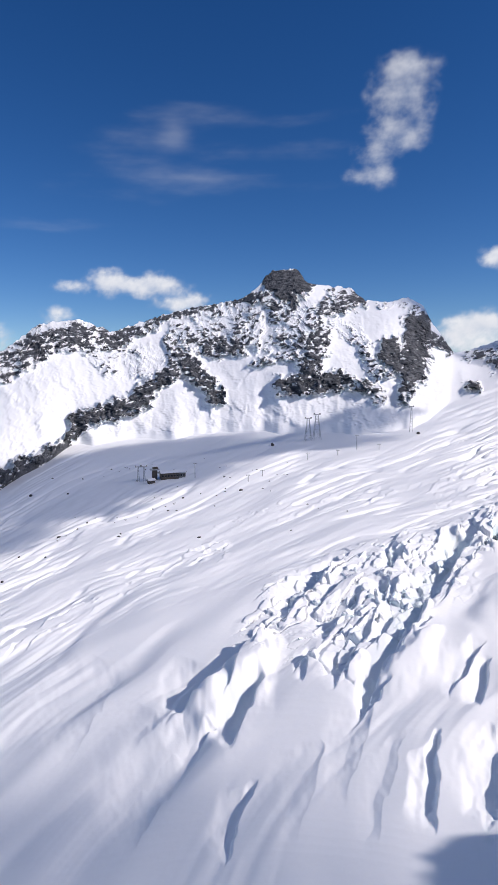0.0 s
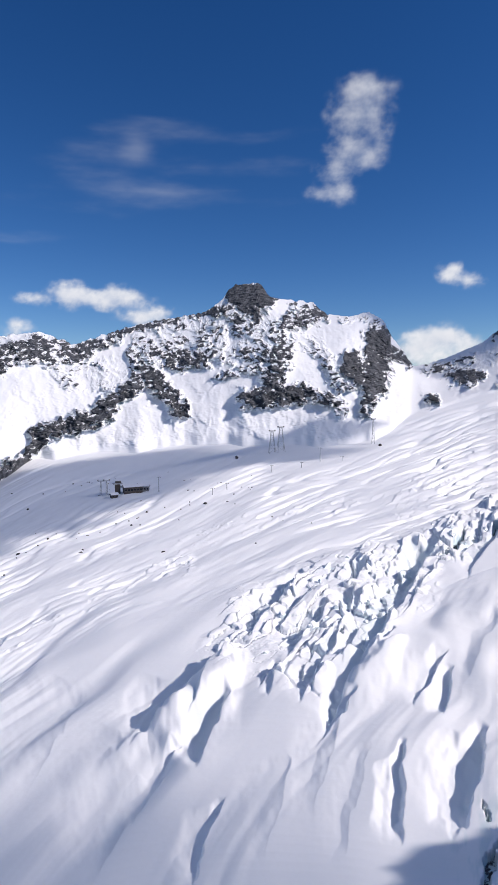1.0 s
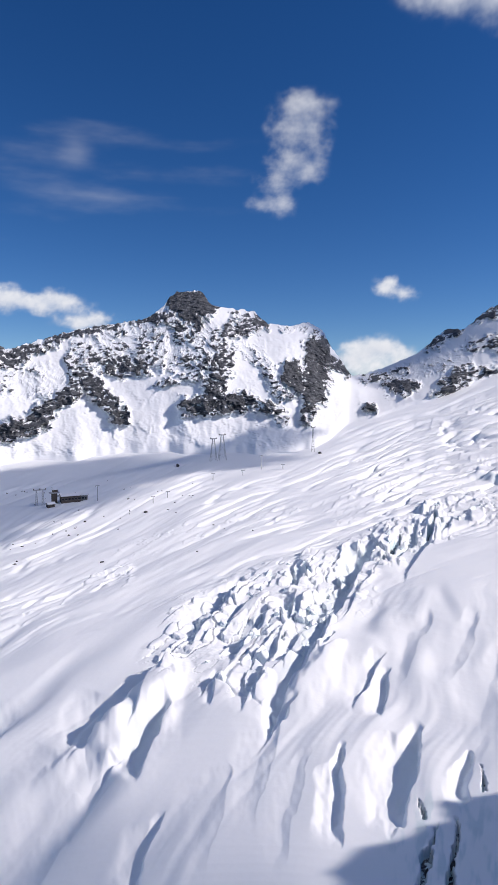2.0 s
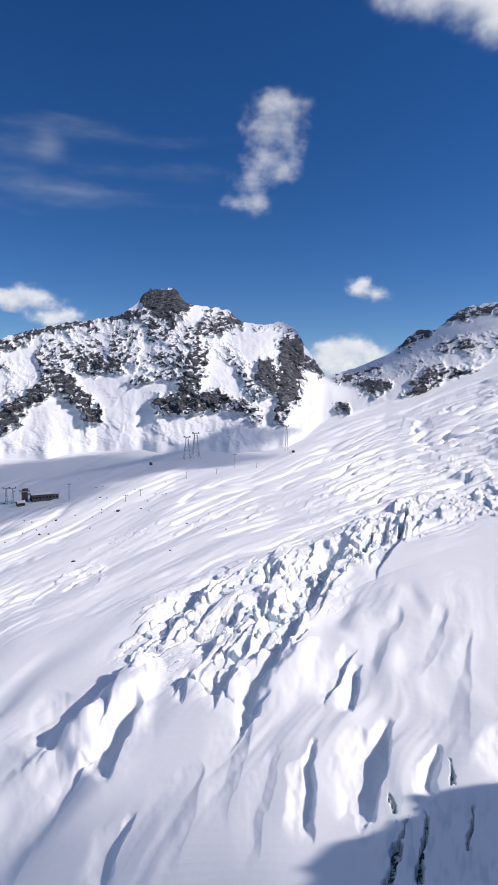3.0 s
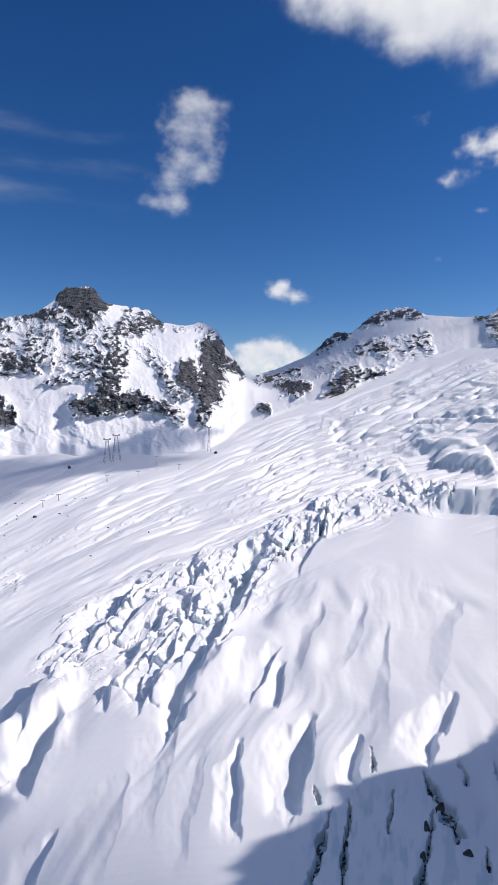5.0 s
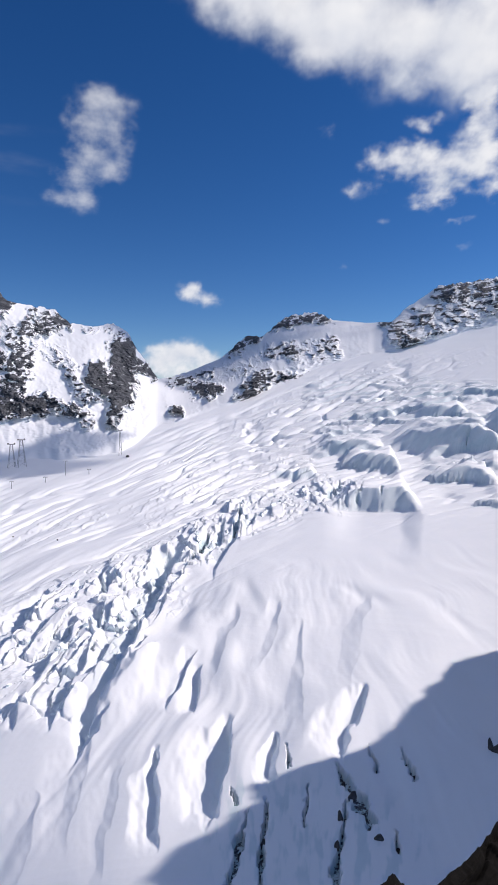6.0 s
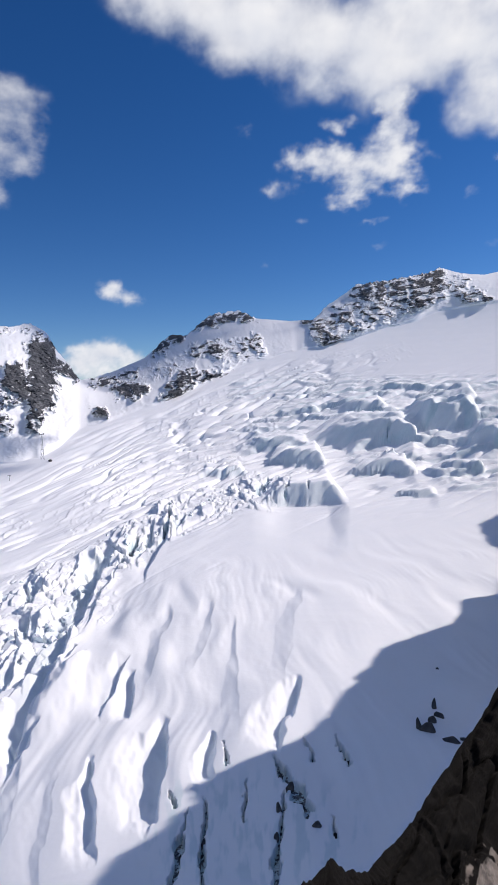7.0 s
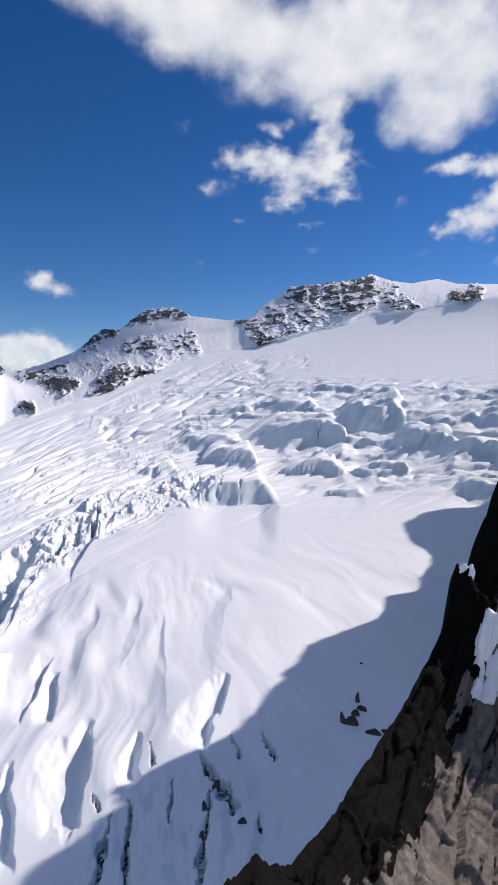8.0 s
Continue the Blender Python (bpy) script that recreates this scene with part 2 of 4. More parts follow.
def carved(a, e, r, rows, seed, wild=.35, raised=False):
    """How deep the troughs are cut, in metres (negative)."""
    total = np.zeros(a.shape)
    wa = a + wild * fbm(a * .4, e * .35, 3, seed, .42)
    we = e + wild * fbm(a * .4, e * .35, 3, seed + 7, .42)
    for a0, e0, a1, e1, wide, deep, wall in rows:
        near = (np.abs(a - (a0 + a1) / 2) < abs(a1 - a0) / 2 + wide * 3.5 + 1) & (np.abs(e - (e0 + e1) / 2) < abs(e1 - e0) / 2 + wide * 3.5 + 1)
        if not near.any():
            continue
        pa, pe, pr = wa[near], we[near], r[near]
        long = math.hypot(a1 - a0, e1 - e0)
        ua, ue = (a1 - a0) / long, (e1 - e0) / long
        na, ne = (-ue, ua) if -ue > 0 else (ue, -ua)
        along = ((pa - a0) * ua + (pe - e0) * ue) / long
        x = ((pa - a0) * na + (pe - e0) * ne) / (wide * (.35 + .65 * smooth(0, .5, along)))
        cut = np.where(x < -wall, smooth(-1.8, -wall, x), np.clip(-x / wall, 0, 1) ** .8)
        if raised:
            cut = -np.where(x < 0, smooth(-wall, 0, x), smooth(2.2, 0, x) ** 1.5)
        if wall == 0:
            cut = smooth(-3.4, -.7, x) * smooth(.1, -.16, x) - .06 * smooth(1.6, .1, x) * smooth(0, .15, x)
        cut = cut * smooth(-.06, .14, along) * smooth(1.2, .75, along)
        cut = -cut * deep * wide * pr * .01745
        total[near] = np.maximum(total[near], cut) if raised else total[near] + cut if wall == 0 else np.minimum(total[near], cut)
    return total


def blocks(a, e, r, seed):
    """Height of the hollows under the great ice walls, in metres: a ragged crest, a steep front, a floor that runs out below."""
    total = np.zeros(a.shape)
    front = np.zeros(a.shape)
    for n, (a0, a1, low, top) in enumerate(BLOCKS):
        wide, tall = a1 - a0, top - low
        near = (a > a0 - 1.5) & (a < a1 + 1.5) & (e > low - 2.2 * tall - .5) & (e < top + tall + .5)
        if not near.any():
            continue
        pa, pe, pr = a[near], e[near], r[near]
        at = (pa + .4 * fbm(pa * .35, pe * .5, 2, seed + n) - a0) / wide
        side = smooth(-.1, .4, at) * smooth(1.06, .8, at)
        rise = .14 + .13 * tall
        knots = hashed(np.arange(6), np.arange(6) * 0 + n, seed + 50)
        ragged = softened(at, np.linspace(-.05, 1.05, 6), np.where((np.arange(6) % 5) == 0, -.3, .22 - .42 * knots), .07)
        lift, sink = .46 * tall * side * (.85 + .3 * ragged), .16 * tall * side
        crest = top - .46 * tall + .5 * tall * ragged
        back = pe - crest - .05 * fbm(pa * .7, pe * .6, 2, seed + 70)
        move = np.where(back > 0, np.maximum(lift - .5 * back, 0), np.where(back > -rise, -sink + (lift + sink) * np.clip(1 + back / rise, 0, 1) ** .8, -sink * smooth(-1.7 * tall, 0, pe - top + .6 * tall + rise)))
        front[near] = np.maximum(front[near], (back > -rise) * (back < 0) * side)
        up = pr * (np.tan(np.radians(pe + move)) - np.tan(np.radians(pe)))
        total[near] = np.where(np.abs(up) > np.abs(total[near]), up, total[near])
    return total, front


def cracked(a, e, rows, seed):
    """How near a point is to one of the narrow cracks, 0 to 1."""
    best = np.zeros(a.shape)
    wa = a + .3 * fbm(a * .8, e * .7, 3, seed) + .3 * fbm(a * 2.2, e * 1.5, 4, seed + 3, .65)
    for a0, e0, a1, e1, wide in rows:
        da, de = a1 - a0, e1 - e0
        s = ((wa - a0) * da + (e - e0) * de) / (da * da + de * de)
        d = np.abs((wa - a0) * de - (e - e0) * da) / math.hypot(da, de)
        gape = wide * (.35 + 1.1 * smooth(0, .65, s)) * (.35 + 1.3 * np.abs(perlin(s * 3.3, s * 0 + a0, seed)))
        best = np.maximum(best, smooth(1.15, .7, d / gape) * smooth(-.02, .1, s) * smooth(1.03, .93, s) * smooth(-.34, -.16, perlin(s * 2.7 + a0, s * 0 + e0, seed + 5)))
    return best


def relief(x, y, a, e, r):
    """Height of drifts, flutes, crevasses and broken ice over the smooth glacier, in metres, how bare the ice is and how dark."""
    u, v = x * math.sin(FLOW) + y * math.cos(FLOW), x * math.cos(FLOW) - y * math.sin(FLOW)
    wob = 16 * fbm(u / 120, v / 120, 2, 3)
    size = np.clip(r / 450, 0.4, 2.0)
    calm = 1 - .7 * bands(a, e, [(38, -18, 60, -16, 7.5, 1.4), (28, -19, 40, -21, 5, 1), (48, 4, 66, 4.5, 2.6, 1.3), (48, 7, 66, 8, 2.5, 1.2), (-24, -30, -8, -27, 4, .5), (26, -17, 36, -20, 3, .6)])
    # the far snow: long thin drifts that climb to the right
    far = smooth(-22, -16, e - .1 * (a - 5))
    bend = .9 * fbm(a * .05, e * .12, 2, 41)
    s1, s2 = a * .945 + e * .326, e * .945 - a * .326 + bend
    patch = smooth(-.2, .35, fbm(s1 / 11, s2 / 2.2, 2, 27))
    brow = smooth(15, 23, a) * smooth(-12, -8, e) * smooth(5, 3, e)
    patch = np.maximum(patch, .85 * brow) * (1 + .8 * brow)
    thin = np.abs(perlin(s1 / 8 + .6 * bend, s2 / .8, 43))
    fine = np.abs(perlin(s1 / 4.5, s2 / .42, 44))
    h = far * size * calm * .86 * (3.6 * fbm(s1 / 13, s2 / 1.9, 2, 11, .4) - 2. * patch * smooth(.14, 0, thin) - .9 * patch * smooth(.2, 0, fine) + .5 * fbm(s1 / 3, s2 / .35, 2, 45))
    # the near snow: smooth folds that run down towards the viewer
    near = (1 - far) * (.3 + .7 * calm)
    fold = fbm(u / 190, (v + 1.5 * wob) / 52, 2, 35, .38)
    crease = np.abs(perlin(u / 170 + 7, (v + wob) / 40, 37))
    h += near * size * (9 * fold + 3.6 * smooth(0, .4, fbm(u / 160, v / 60, 2, 33)) * (smooth(0, .3, crease) - 1) + 2.6 * smooth(-.15, .3, fbm(u / 130, v / 70, 2, 36)) * fbm(u / 130, (v + wob) / 15, 3, 38, .45) + .06 * fbm(u / 14, v / 4, 2, 39))
    quiet = 1 - .75 * bands(a, e, [(50, 5, 66, 6.5, 3, 1)])
    h *= quiet
    # crevasses in ranks along the brow
    s = bands(a + .6 * bend, e + .5 * bend, RANKS)
    k = s > 0
    gap = perlin(s1[k] / 5, s2[k] / .5, 47)
    h[k] -= s[k] * size[k] * (5.0 * smooth(.08, .0, np.abs(gap)) + 1.1 * np.clip(gap, -.3, .3))
    h += .9 * carved(a, e, r, SOFT, 131, .8)
    deep = carved(a, e, r, TROUGHS, 141, 1.0) + 1.3 * carved(a, e, r, CUTS, 151, .9) + carved(a, e, r, [(*row, 0) for row in DROPS], 153, .6)
    h += deep
    big, face = blocks(a, e, r, 161)
    h += big + .8 * carved(a, e, r, RIDGES, 167, .6, True)
    ice = .3 * smooth(2, 7, -deep) + .5 * bands(a, e, [(27, -37, 42, -38, 3.5, 1)]) * smooth(0, .35, fbm(a * .7, e * .3, 4, 145))
    # broken blocks: slabs that tilt to the right, with a sheer side on the left
    s = bands(a + 1.2 * fbm(u / 50, v / 30, 2, 51), e + 1. * fbm(u / 50, v / 30, 2, 52), SERACS)
    k = s > 0
    su, sv, s = u[k], v[k], s[k]
    off, edge, k1, k2 = cells(su / 62 + .35 * fbm(su / 40, sv / 24, 2, 61), sv / 15 + .2 * fbm(su / 40, sv / 24, 2, 62), 71)
    h[k] += s * (k2 > .58) * (1 + 3.6 * k1 - 3.4 * off) * smooth(.0, .07, edge) - s * 3 * smooth(.09, .0, edge) * (k1 > .5)
    off, edge, k1, k2 = cells(su / 17 + .3 * fbm(su / 12, sv / 9, 2, 65), sv / 8 + .2 * fbm(su / 12, sv / 9, 2, 66), 75)
    h[k] += s * ((k2 > .7) * (.8 + 1.8 * k1 - 2.2 * off) * smooth(.0, .1, edge) - 1.2 * (k1 > .75) * smooth(.1, 0, edge)) + s * .5 * fbm(su / 9, sv / 5, 3, 74)
    ice[k] += s * smooth(.12, .02, edge) * .2
    s = bands(a + .8 * fbm(u / 60, v / 30, 2, 53), e + .7 * fbm(u / 60, v / 30, 2, 55), SMALL)
    k = s > 0
    su, sv, s = u[k], v[k], s[k]
    off, edge, k1, k2 = cells(su / 40 + .6 * fbm(su / 24, sv / 16, 3, 63), sv / 11 + .4 * fbm(su / 24, sv / 16, 3, 64), 81)
    h[k] += s * (.3 + 2.2 * k1 * k1 - 1.8 * off) * smooth(.0, .2, edge) * (k2 > .55) * np.clip(size[k], .6, 1.3)
    # terraces and mounds of the icefall, their steps towards the viewer
    s = bands(a + 1.6 * fbm(x / 90, y / 90, 2, 91), e + .9 * fbm(x / 90, y / 90, 2, 92), FALL)
    k = s > 0
    sx, sy, s = x[k], y[k], s[k]
    way = (sx * .72 + sy * .69 + 85 * fbm(sx / 150, sy / 150, 3, 95)) / 105
    part = way - np.floor(way)
    step = np.where(part < .13, smooth(0, .13, part), 1 - (part - .13) / .87)
    h[k] += s * (9 + 12 * fbm(sx / 130, sy / 130, 2, 97)) * (step - .3)
    less = (sx * .72 + sy * .69 + 40 * fbm(sx / 70, sy / 70, 3, 93)) / 46
    bit = less - np.floor(less)
    h[k] += s * 4.2 * np.where(bit < .24, bit / .24, 1 - (bit - .24) / .76) * smooth(-.15, .25, fbm(sx / 80, sy / 80, 2, 89))
    f, edge, k1, k2 = cells(sx / 46 + .4 * fbm(sx / 30, sy / 30, 2, 98), sy / 40 + .4 * fbm(sx / 30, sy / 30, 2, 94), 99)
    h[k] += s * (2.5 * k1 * smooth(0, .3, edge) + 1.6 * ridged(sx / 60, sy / 45, 2, 103))
    ice[k] += s * smooth(.2, .08, part) * .4 + s * smooth(.3, .2, bit) * .2
    # thin stepped crevasses along the brow of the icefall
    s = bands(a, e + .5 * fbm(a * .4, e, 2, 105), LEDGES)
    k = s > 0
    s = s[k]
    way = (r[k] + 60 * fbm(a[k] * .22, r[k] / 160, 2, 106)) / 40
    part = way - np.floor(way)
    h[k] += s * 5.5 * np.where(part < .3, part / .3, 1 - (part - .3) / .7) * smooth(.1, .4, fbm(a[k] * .5, way * .7, 2, 107) + .35)
    ice[k] += s * (part < .3) * .3
    ice += .4 * face
    # cracks: cut into the snow, and returned as a mask for painted shade
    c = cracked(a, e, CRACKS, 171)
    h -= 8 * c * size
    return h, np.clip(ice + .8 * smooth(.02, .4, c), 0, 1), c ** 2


def grid_mesh(name, pts, mat, attrs, skip=None):
    """A mesh on a grid of points (rows, columns, 3) with values at its points."""
    rows, cols = pts.shape[:2]
    ids = np.arange(rows * cols).reshape(rows, cols)
    quads = np.stack([ids[:-1, :-1], ids[:-1, 1:], ids[1:, 1:], ids[1:, :-1]], -1).reshape(-1, 4)
    if skip is not None:
        quads = quads[~skip.reshape(-1)]
    me = bpy.data.meshes.new(name)
    me.vertices.add(rows * cols)
    me.vertices.foreach_set("co", pts.reshape(-1).astype(np.float32))
    me.loops.add(quads.size)
    me.loops.foreach_set("vertex_index", quads.reshape(-1).astype(np.int32))
    me.polygons.add(len(quads))
    me.polygons.foreach_set("loop_start", np.arange(0, quads.size, 4, dtype=np.int32))
    for key, values in attrs.items():
        at = me.attributes.new(key, "FLOAT", "POINT")
        at.data.foreach_set("value", values.reshape(-1).astype(np.float32))
    me.update(calc_edges=True)
    me.validate()
    me.shade_smooth()
    me.materials.append(mat)
    return new(name, me)


AZ = np.concatenate([np.arange(-26, 66.5, 0.094), np.arange(67, 334, 2.5)])
AZ = np.append(AZ, 334.0)
wrap_foot = np.where(AZ > 95, np.interp(AZ, [95, 200, 300, 334], [5, -4, -9, -10.3]), softened(AZ, FOOT_A, FOOT_E, .5) + .5 * fbm(AZ * .22, AZ * 0, 3, 77))
wrap_sky = np.where(AZ > 95, np.interp(AZ, [95, 200, 300, 334], [6, 1, 1, 1.2]), softened(AZ, SKY_A, SKY_E, .12))
wrap_col = np.where(AZ > 66.5, np.interp(AZ, [66.5, 334], [66, -26]), AZ)
ridge_r = np.where(AZ > 95, np.interp(AZ, [95, 334], [3000, 1900]), softened(AZ, RIDGE_A, RIDGE_R, 1))

S = np.linspace(0, 1, 800)[:, None]
el = np.where(S < .05, -70 + 26 * S / .05, -44 + (wrap_foot[None] + 44) * (S - .05) / .95)
az2 = np.broadcast_to(wrap_col[None], el.shape)
rr = reach(az2, el)
dx, dy = np.sin(np.radians(AZ))[None], np.cos(np.radians(AZ))[None]
px, py = rr * dx, rr * dy
lift, icy, crack = relief(px, py, az2, el, rr)
fade = smooth(1.0, .97, S)
lift *= fade
pts = np.stack([px, py, EYE + rr * np.tan(np.radians(el)) + lift], -1)
# no rock here: its mottled dark colour paints the shade inside the cracks
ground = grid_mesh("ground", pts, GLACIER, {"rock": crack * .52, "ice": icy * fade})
tagged(ground, "sunlit white glacier of wind-drifted snow with crevasses", "glacier", kind="structure")

# ---- mountains ----
ROCK_A = [(-22.6, .9, -19.2, 2.9, 1.3, .74), (-19.2, 3.4, -12.7, 3.6, 1.2, .76), (-12.7, 3.3, -9.3, 4.8, .6, .9), (-9.3, 5.2, -5.9, 5.9, .3, .9),
          (-5.9, 6, .8, 7.5, .4, .85), (2.2, 8.8, 4.8, 8.6, 1.2, 1.3), (3.6, 7.6, 4.2, 6.6, .6, 1.2), (1.2, 7.3, 2.6, 6.6, .6, .7), (6.9, 5.9, 10.4, 6.9, .7, .8), (15.9, 4.6, 15.4, .4, 1.2, 1.2), (13.2, 2.6, 13.9, .6, .8, 1.1),
          (14.9, .2, 14.7, -1.9, .7, .9), (16.8, 3.6, 18.6, 2.3, .45, .9), (6.8, 3.7, 5.6, .2, 1.1, .8), (3.3, -1, 8.8, -.6, .9, 1), (8.8, -.4, 11.8, -1.4, .5, .7)]
ROCK_A2 = [(-5.8, 1.3, -3, -1.9, .8, .95), (-4.2, 5, 5.6, 5, 1.8, .46), (-7.5, 3.5, -7, .3, .7, .62), (-7.6, .1, -10.8, -2.1, .7, 1), (-10, -2.2, -16.1, -4.2, .8, 1),
           (-16.1, -4.2, -17.4, -6.4, .4, 1), (-17.4, -6.6, -23.1, -9.2, .8, 1), (-3.8, 2.5, -.4, 2.9, .7, .8), (-6.5, 3.8, -3.5, 3, 1.4, .5), (.5, 1.2, 4, 1.8, .4, .55), (1, 3.6, 6, 3.4, 1.3, .42), (12, .8, 12.6, -2.4, .6, .5),
           (11, 2.2, 12, .2, .5, .42), (-13, 1.5, -9, 1, 1.6, .3), (7.9, 7.7, 10.5, 7.3, .5, .5), (12.5, 6.3, 15, 6.6, .4, .4), (8.5, 4.6, 11, 3, .7, .32)]
ROCK_B = [(22.6, .9, 24.5, 1, .7, 1), (20.2, -1.1, 21, -1, .3, .75), (27.4, .3, 29.1, 1.9, .9, .9), (28.6, 2.1, 33.7, 2, .6, .5), (26, 4.8, 27.5, 5.5, .6, .9),
          (27.5, 5.8, 31, 7.4, .5, 1), (31, 7.5, 35.8, 7.8, .4, .8), (29.6, 4.5, 35.5, 5.2, .7, .5), (20, 1.5, 24, 2.6, .4, .6), (24, 2.4, 29, 3.4, .9, .24), (32, 3.6, 36, 4.6, .6, .24)]
ROCK_C = [(42.2, 7, 47.6, 7.8, 1.5, .46), (45.4, 9.5, 52.2, 10.4, .8, .74), (47.6, 8, 54.3, 9.6, .9, .5), (41.2, 6, 43.3, 5.2, .6, .7), (60.5, 9.1, 61.9, 9.3, .6, .8),
          (54.3, 8.8, 56.6, 8.5, .35, .7), (36, 7.4, 41.5, 7.2, .2, .7)]


def eased(az, values, wide):
    """A curve over the azimuths in view, averaged over a width in degrees."""
    seen = AZ < 100
    return sum(np.interp(az + d, AZ[seen], values[seen]) for d in np.linspace(-wide, wide, 17)) / 17


def mountain(name, lo, hi, strokes, label, seed, grain=(1.5, 2.4, .7)):
    pick = np.arange(np.abs(AZ - lo).argmin(), np.abs(AZ - hi).argmin() + 1)
    az = AZ[pick][None]
    n = 250
    s = np.linspace(0, 1, n)[:, None]
    foot, top = wrap_foot[pick][None], wrap_sky[pick][None]
    hard = smooth(.05, .5, bands(az, top - .25, strokes))
    crest = top + (.02 + .2 * hard) * fbm(az * 1.8, az * 0 + seed, 6, seed, .62)
    e = foot + s * (crest - foot)
    te = np.tan(np.radians(e))
    r0 = reach(np.broadcast_to(wrap_col[pick][None], foot.shape), foot)
    if lo < 60:
        # the face is one smooth slope, which the crest trims
        foot_s, top_s = eased(az, wrap_foot, 2.5), eased(az, wrap_sky, 4)
        base = reach(az, foot_s)
        up = np.clip((e - foot_s) / (top_s - foot_s), -.2, 1.6)
        slope = base + (eased(az, ridge_r, 3) - base) * (.45 * up + .55 * up * np.abs(up))
        up0 = (foot - foot_s) / (top_s - foot_s)
        start = base + (eased(az, ridge_r, 3) - base) * (.45 * up0 + .55 * up0 * np.abs(up0))
        r = slope + (r0 - start) * smooth(.6, 0, s)
    else:
        r = r0 + (np.maximum(ridge_r[pick][None], r0 + 60) - r0) * s
    a2 = np.broadcast_to(az, e.shape)
    wa, we = .75 * fbm(a2 * .9, e * .9, 5, seed + 1, .66), .6 * fbm(a2 * .9, e * .9, 5, seed + 2, .66)
    rock = bands(a2 + wa, e + we, strokes)
    rock = np.clip(rock + .42 * fbm(a2 * .45 + e * .2, e * .5, 3, seed + 12) * smooth(.05, .4, rock) * smooth(1.05, .7, rock), 0, 1.2)
    ka, ke, skew = grain
    streak = fbm(a2 * ka + e * skew + wa, e * ke - a2 * skew * .6, 6, seed + 3, .7)
    speck = fbm(a2 * ka * 3 + wa * 3, e * ke * 3 - a2 * skew * 2, 4, seed + 4, .7)
    rocky = np.clip(rock * .86 + (.85 * streak + .3 * speck) * smooth(.02, .45, rock) * (1.2 - .35 * rock) - .07 * (1 - rock), 0, 1)
    bold = smooth(.35, .75, rocky)
    big = ridged(a2 * .3 + e * .12 + wa * .3, e * .16, 3, seed + 6, .45)
    mid = ridged(a2 * .7 + e * .4 + wa * .6, e * .6 - a2 * .25, 3, seed + 7, .5)
    fade = smooth(0, .1, s) * smooth(1.02, .9, s) * smooth(lo, lo + .9, a2) * smooth(hi, hi - .9, a2)
    f, joint, k1, k2 = cells(a2 * .9 + .6 * wa, e * .9 + a2 * .5 + .6 * we, seed + 13)
    r = r - fade * (7 * bold * k1 * smooth(0, .12, joint) + 26 * big * (.4 + .6 * smooth(0, .5, rock)) + 17 * mid * smooth(.05, .7, rock) + 1.5 * bold + 3.5 * streak * bold + 3 * fbm(a2 * 1.2, e * .7, 2, seed + 9))
    pts = np.stack([r * np.sin(np.radians(a2)), r * np.cos(np.radians(a2)), EYE + r * te], -1)
    # the far side, falling away behind the crest
    rows = [pts]
    last = pts[-1]
    for k in (1, 2, 3, 4, 5, 6):
        far = 1 + .10 * k
        q = last.copy()
        q[:, :2] *= far
        q[:, 2] = last[:, 2] - (last[:, 2] + 120) * (k / 6) ** 1.2
        rows.append(q[None])
    pts = np.concatenate(rows)
    pad = np.zeros((6, rocky.shape[1])) + .5
    ob = grid_mesh(name, pts, MOUNTAIN, {"rock": np.concatenate([rocky, pad]), "ice": np.zeros(pts.shape[:2])})
    return tagged(ob, label, "mountain")


mountain("mountain", -26, 18.95, ROCK_A + ROCK_A2, "jagged dark rock mountain with snow gullies and a blocky summit", 100, (1.7, 2.2, 1.0))
mountain("mountain", 18.95, 39.5, ROCK_B, "snow-covered dome mountain with dark rock crest and outcrops", 200, (1.6, 2.6, .9))
mountain("mountain", 39.5, 66.4, ROCK_C, "broad layered rock cliff mountain capped by a snowfield", 300, (1.3, 2.8, .5))
mountain("mountain", 66.4, 334.0, [], "plain snow slopes closing the valley", 400)

# ---- clouds, far behind the mountains ----
CLOUD, cn, cl, cp = material("cloud_vapour")
cn.remove(cp)
dens = cn.new("ShaderNodeAttribute")
dens.attribute_name = "cover"
tone = cn.new("ShaderNodeAttribute")
tone.attribute_name = "tone"
glow = cn.new("ShaderNodeEmission")
cl.new(ramp(cn, cl, tone.outputs["Fac"], [(0.0, (0.50, 0.56, 0.68)), (0.45, (0.74, 0.76, 0.83)), (1.0, (0.93, 0.92, 0.935))]), glow.inputs["Color"])
clear = cn.new("ShaderNodeBsdfTransparent")
veil = cn.new("ShaderNodeMixShader")
cl.new(dens.outputs["Fac"], veil.inputs[0])
cl.new(clear.outputs[0], veil.inputs[1])
cl.new(glow.outputs[0], veil.inputs[2])
cl.new(veil.outputs[0], cn["Material Output"].inputs["Surface"])


